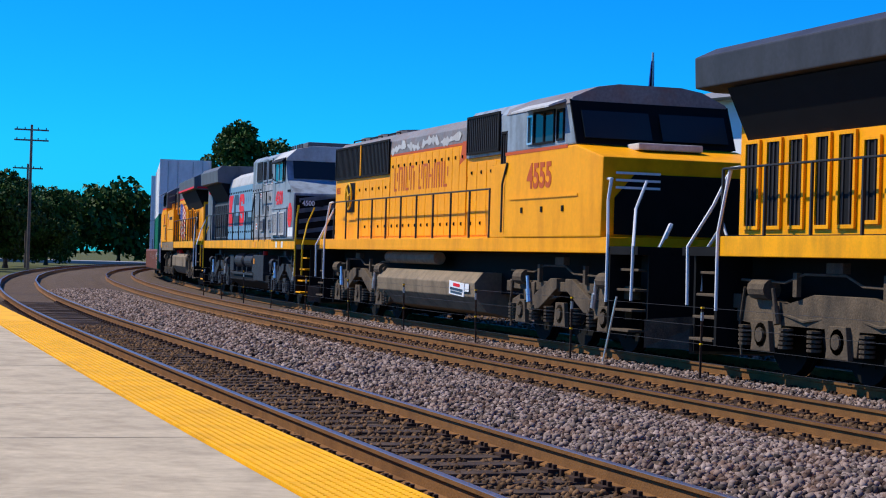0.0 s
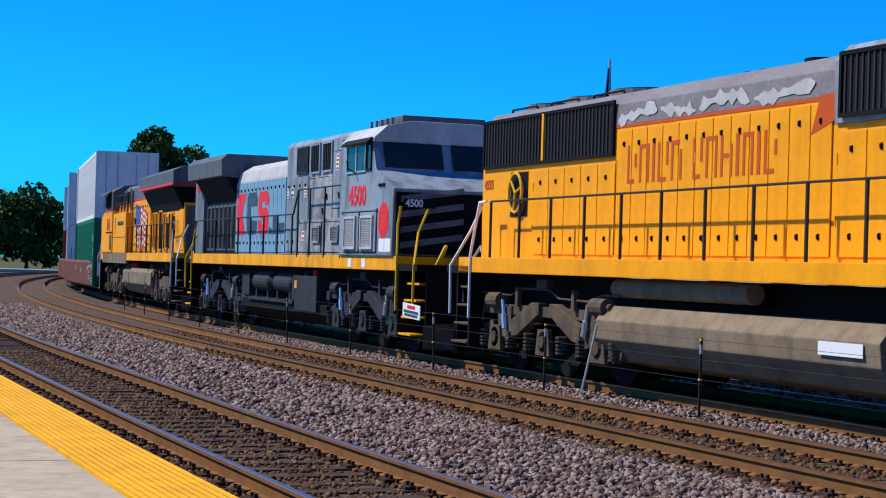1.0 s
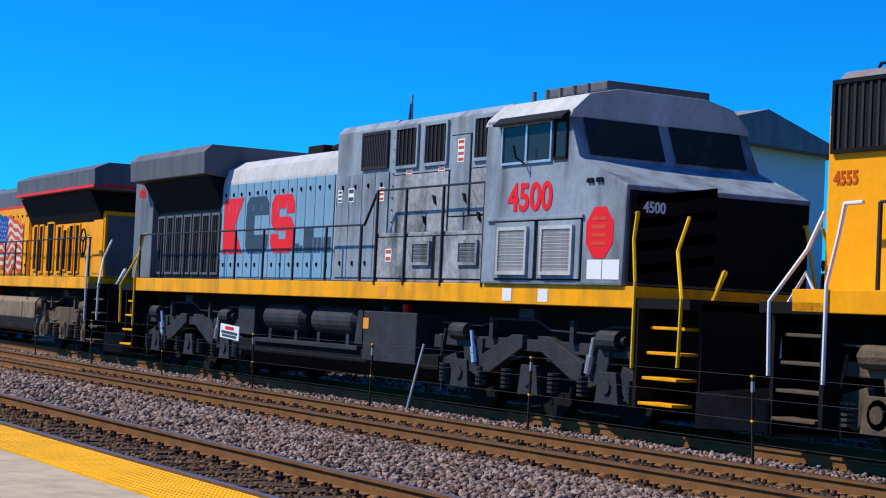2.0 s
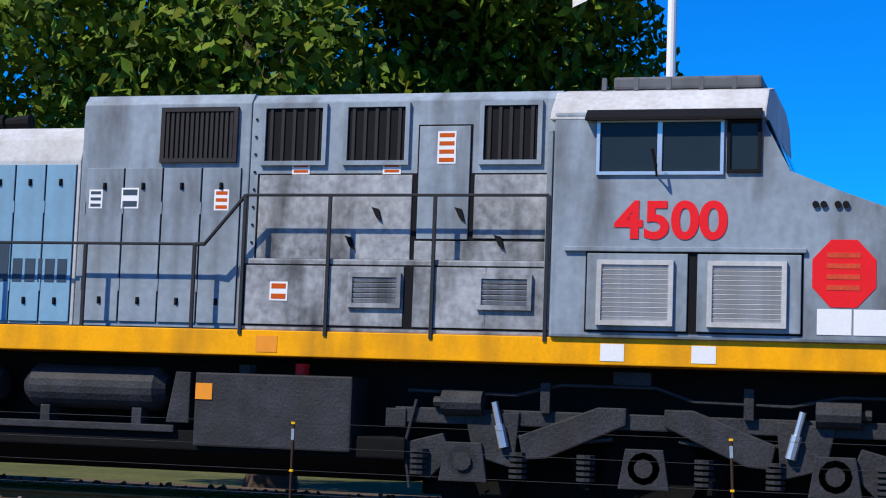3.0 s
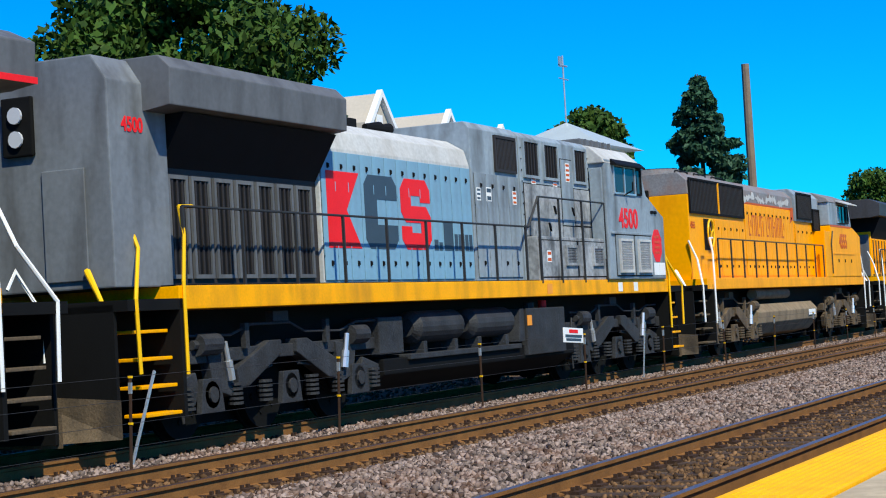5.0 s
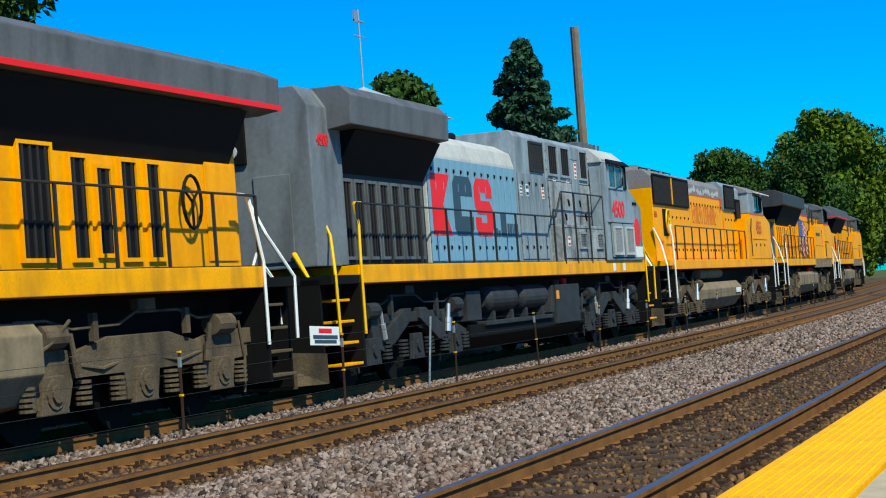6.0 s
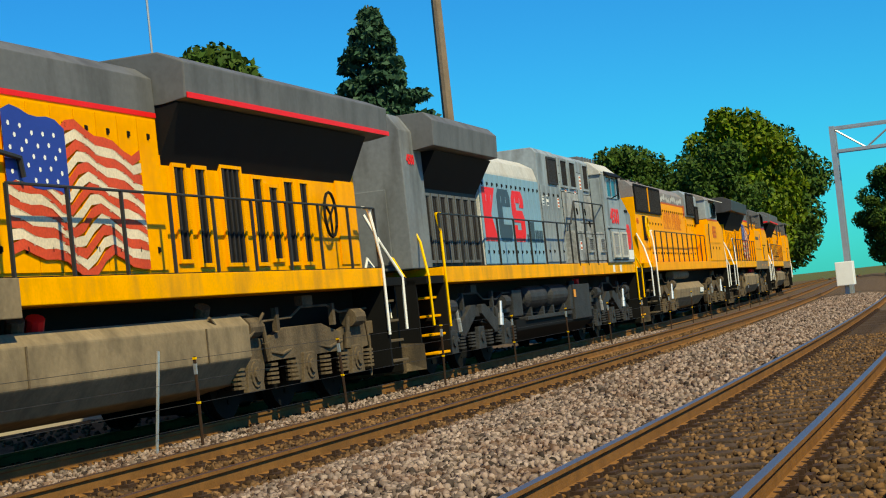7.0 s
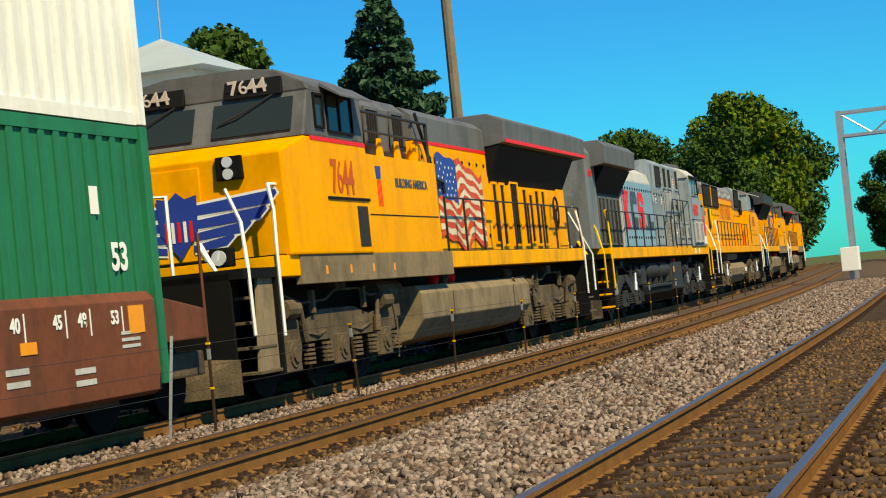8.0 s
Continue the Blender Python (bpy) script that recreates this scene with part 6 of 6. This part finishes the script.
    part("sunshade", prism_x(bmesh.new(), [(s * 1.5, 4.3), (s * 1.5, 4.25), (s * 1.82, 4.14), (s * 1.82, 4.17)], 5.45, 7.3), M["pale"], e, "pale sun awning over the cab window")
    for y0, y1 in ((-1.35, -0.1), (0.1, 1.35)):
        slant_pane(e, 7.85, 3.6, 7.63, 4.08, y0, y1)
    lettering("road_number", "4555", 0.62, M["orange"], e, on_side(5.58, yc + s * 0.006, 2.8, s), "orange-red road number", 1.0, 0.98)
    part("cab_ledge", box(4.7, 8.0, yc, yc + s * 0.02, 2.6, 2.64), M["yellow"], e)
    for x in (5.3, 6.3, 7.3):
        part("latch", box(x, x + 0.08, yc, yc + s * 0.02, 2.35, 2.45), M["dark"], e)
    # black plate paints the shade on the lower front of the yellow nose
    part("shaded_nose_face", prism_x(bmesh.new(), [(-1.3, 1.95), (1.3, 1.95), (1.3, 2.55), (0.95, 2.95), (-0.95, 2.95), (-1.3, 2.55)], 9.04, 9.07), M["black"], e)
    for i in range(3):
        part("nose_stripe", box(9.075, 9.08, s * 0.5, s * 1.3, 2.7 + i * 0.12, 2.74 + i * 0.12), M["white"], e)
    part("nose_vent", box(7.9, 8.4, -0.6, 0.6, 3.4, 3.52, 0.03), M["pale"], e)
    handrail(e, [-8.6, -7.4, -6.2, -5.0, -3.8, -2.6, -1.4, -0.2, 1.0, 2.2, 3.4], s * 1.46, 1.9, 2.85, M["drail"])
    part("cab_handrail", tube(bmesh.new(), [(4.3, s * 1.54, 2.0), (4.3, s * 1.54, 2.9), (4.55, s * 1.54, 3.3)], 0.02), M["drail"], e)
    half = [(0.55, 0.3), (1.1, 0.42), (1.35, 0.72), (1.38, 1.0), (1.2, 1.22)]
    part("fuel_tank", prism_x(bmesh.new(), mirror_pts(half), -4.7, 2.4, 0.02), M["tank"], e, "dusty brown fuel tank")
    part("air_reservoir", cyl(bmesh.new(), (-4.4, s * 1.15, 1.48), (-0.6, s * 1.15, 1.48), 0.14, 14), M["tank"], e)
    part("tank_label", box(1.2, 2.1, s * 1.385, s * 1.392, 0.82, 0.98), M["white"], e)
    return e

# ---- build ----
build_ground()
gabled_building()
cupola_building()
white_house()
poles()
signal_bridge()
platform_end()

broad_tree(-8.6, 20.7, 16.0, 6.6, 0.8, 100000, 0.125, M["leaf"], 11, "large leafy tree with yellow-green sunlit leaves")
broad_tree(26.7, 20.7, 10.6, 4.1, 2.6, 52000, 0.115, M["leaf_dark"], 12, "broad dark green tree with gaps in its crown")
broad_tree(22.5, 37.0, 9.0, 4.0, 2.0, 9000, 0.16, M["leaf"], 13, "leafy green tree behind the train")
broad_tree(-118.0, 25.2, 11.6, 3.5, 5.0, 12000, 0.2, M["leaf_dark"], 14, "round-topped dark green tree")
for i, (x, y, h, r) in enumerate(((-138, 8.0, 9.6, 4.0), (-146, 10.5, 9.0, 3.6), (-160, 13.5, 8.6, 4.0), (-125, 4.0, 9.4, 3.8), (-178, 17.0, 8.6, 4.2))):
    broad_tree(x, y, h, r, 0.4, 11000, 0.2, M["leaf_dark"], 20 + i, "dark bushy tree beside the platform end")
for i, (x, y, h, r) in enumerate(((-255, 26, 11, 8), (-262, 36, 12, 9), (-250, 80, 14, 9), (-270, 16, 11, 9), (-240, 8, 12, 9), (-235, 66, 13, 7), (-250, 95, 15, 10))):
    broad_tree(x, y, h, r, 0.5, 3500, 0.6, M["leaf_dark"], 30 + i, "dense dark wood at the far curve")
hedge = random.Random(77)
for i in range(30):
    x = -62 + i * 6.2 + hedge.uniform(-1.5, 1.5)
    broad_tree(x, 33 + hedge.uniform(-2, 2), hedge.uniform(3.6, 5.2), hedge.uniform(2.6, 3.6), 0.2, 2600, 0.26, M["leaf_dark"], 100 + i, "dense dark green shrub behind the railway", "shrub", -0.4, 18)
conifer(54.5, 18.0, 9.9, 3.0, 34000, 41, "tall blue-green conifer with drooping boughs")
for i, (x, y, h, r) in enumerate(((48, 20.0, 8.4, 2.4), (51, 21.5, 8.6, 2.6), (108, 23.5, 11.0, 3.2), (168, 29.5, 15.0, 5.5), (196, 32.0, 20.0, 8.5), (228, 36.0, 24.0, 10.5), (262, 41.0, 24.0, 11.0), (300, 46, 22, 11), (205, 12, 14, 5.5), (182, 9, 11, 5.0), (228, 19, 15, 5), (230, 4, 12, 7))):
    broad_tree(x, y, h, r, 0.6 if h > 12 else 2.0, 26000 if h > 18 else 18000, 0.34 if h > 18 else 0.22 if h > 12 else 0.13, M["leaf"] if i == 4 else M["leaf_dark"], 50 + i, "full green tree along the railway")

grey = grey_locomotive()
narrow = narrow_hood_locomotive()
rear = yellow_locomotive("locomotive", "yellow and grey wide-nosed diesel locomotive with painted flag", 1, "7644", True)
second = yellow_locomotive("locomotive", "yellow wide-cab diesel locomotive with black radiator screens", -1, None, True, False)
lead = yellow_locomotive("locomotive", "leading yellow diesel locomotive of the train", -1, None, False)
w1 = well_car("well_car", M["box_green"], M["box_white"], "dark green corrugated freight container in a well", "plain white freight container on a green one")
w2 = well_car("well_car", M["box_white"], M["box_white"], "white freight container in a well", "white freight container on another white one")
w3 = well_car("well_car", M["box_red"], M["box_white"], "dull red freight container in a well", "white freight container on a red one")
w4 = well_car("well_car", M["box_green"], M["box_white"], "dark green freight container in a well", "white freight container stacked high")

build_track("track", NEAR, M["rail_head"], "railway track with worn rails on wooden ties", -45, 62, -0.172)
build_track("track", MID, M["rail_dull"], "rusty railway track with half-buried ties", -30, 45, -0.172)
build_track("track", FAR, M["rail_dull"], "railway track under the train", -30, 45, -0.172)
build_fence()
build_ballast()
build_platform()

TRAIN = [(grey, -0.05, 0.0, 0), (narrow, 22.25, 0.0, 0), (second, 44.8, 0.0, 0), (lead, 67.3, 0.0, 0), (rear, -22.2, 0.0, 180)]
for i, (w, lo, up) in enumerate((w1, w2, w3, w4)):
    front = -33.4 - 21.0 * i
    TRAIN += [(w, front, 0.0, 0), (lo, front - 17.6, 0.5, 0), (up, front - 17.6, 3.42, 0)]


def motions():
    for thing, x0, z, turn in TRAIN:
        rows = []
        for i in range(17):
            t = i * 0.5
            x = x0 + TRAIN_SPEED * (t - 3.5)
            rows.append((t, pose(x, FAR + bend(x), z, 0, 0, bend_turn(x) + turn)))
        walk(thing, rows)
    # wheels roll on their treads, a row for each picture
    for wheelset, x, s in SPIN:
        way = 1 if s < 0 else -1
        walk(wheelset, [(i / FPS, pose(x, 0, 0.53, 0, way * math.degrees(TRAIN_SPEED * i / FPS / 0.53), 0)) for i in range(8 * FPS + 1)])


motions()
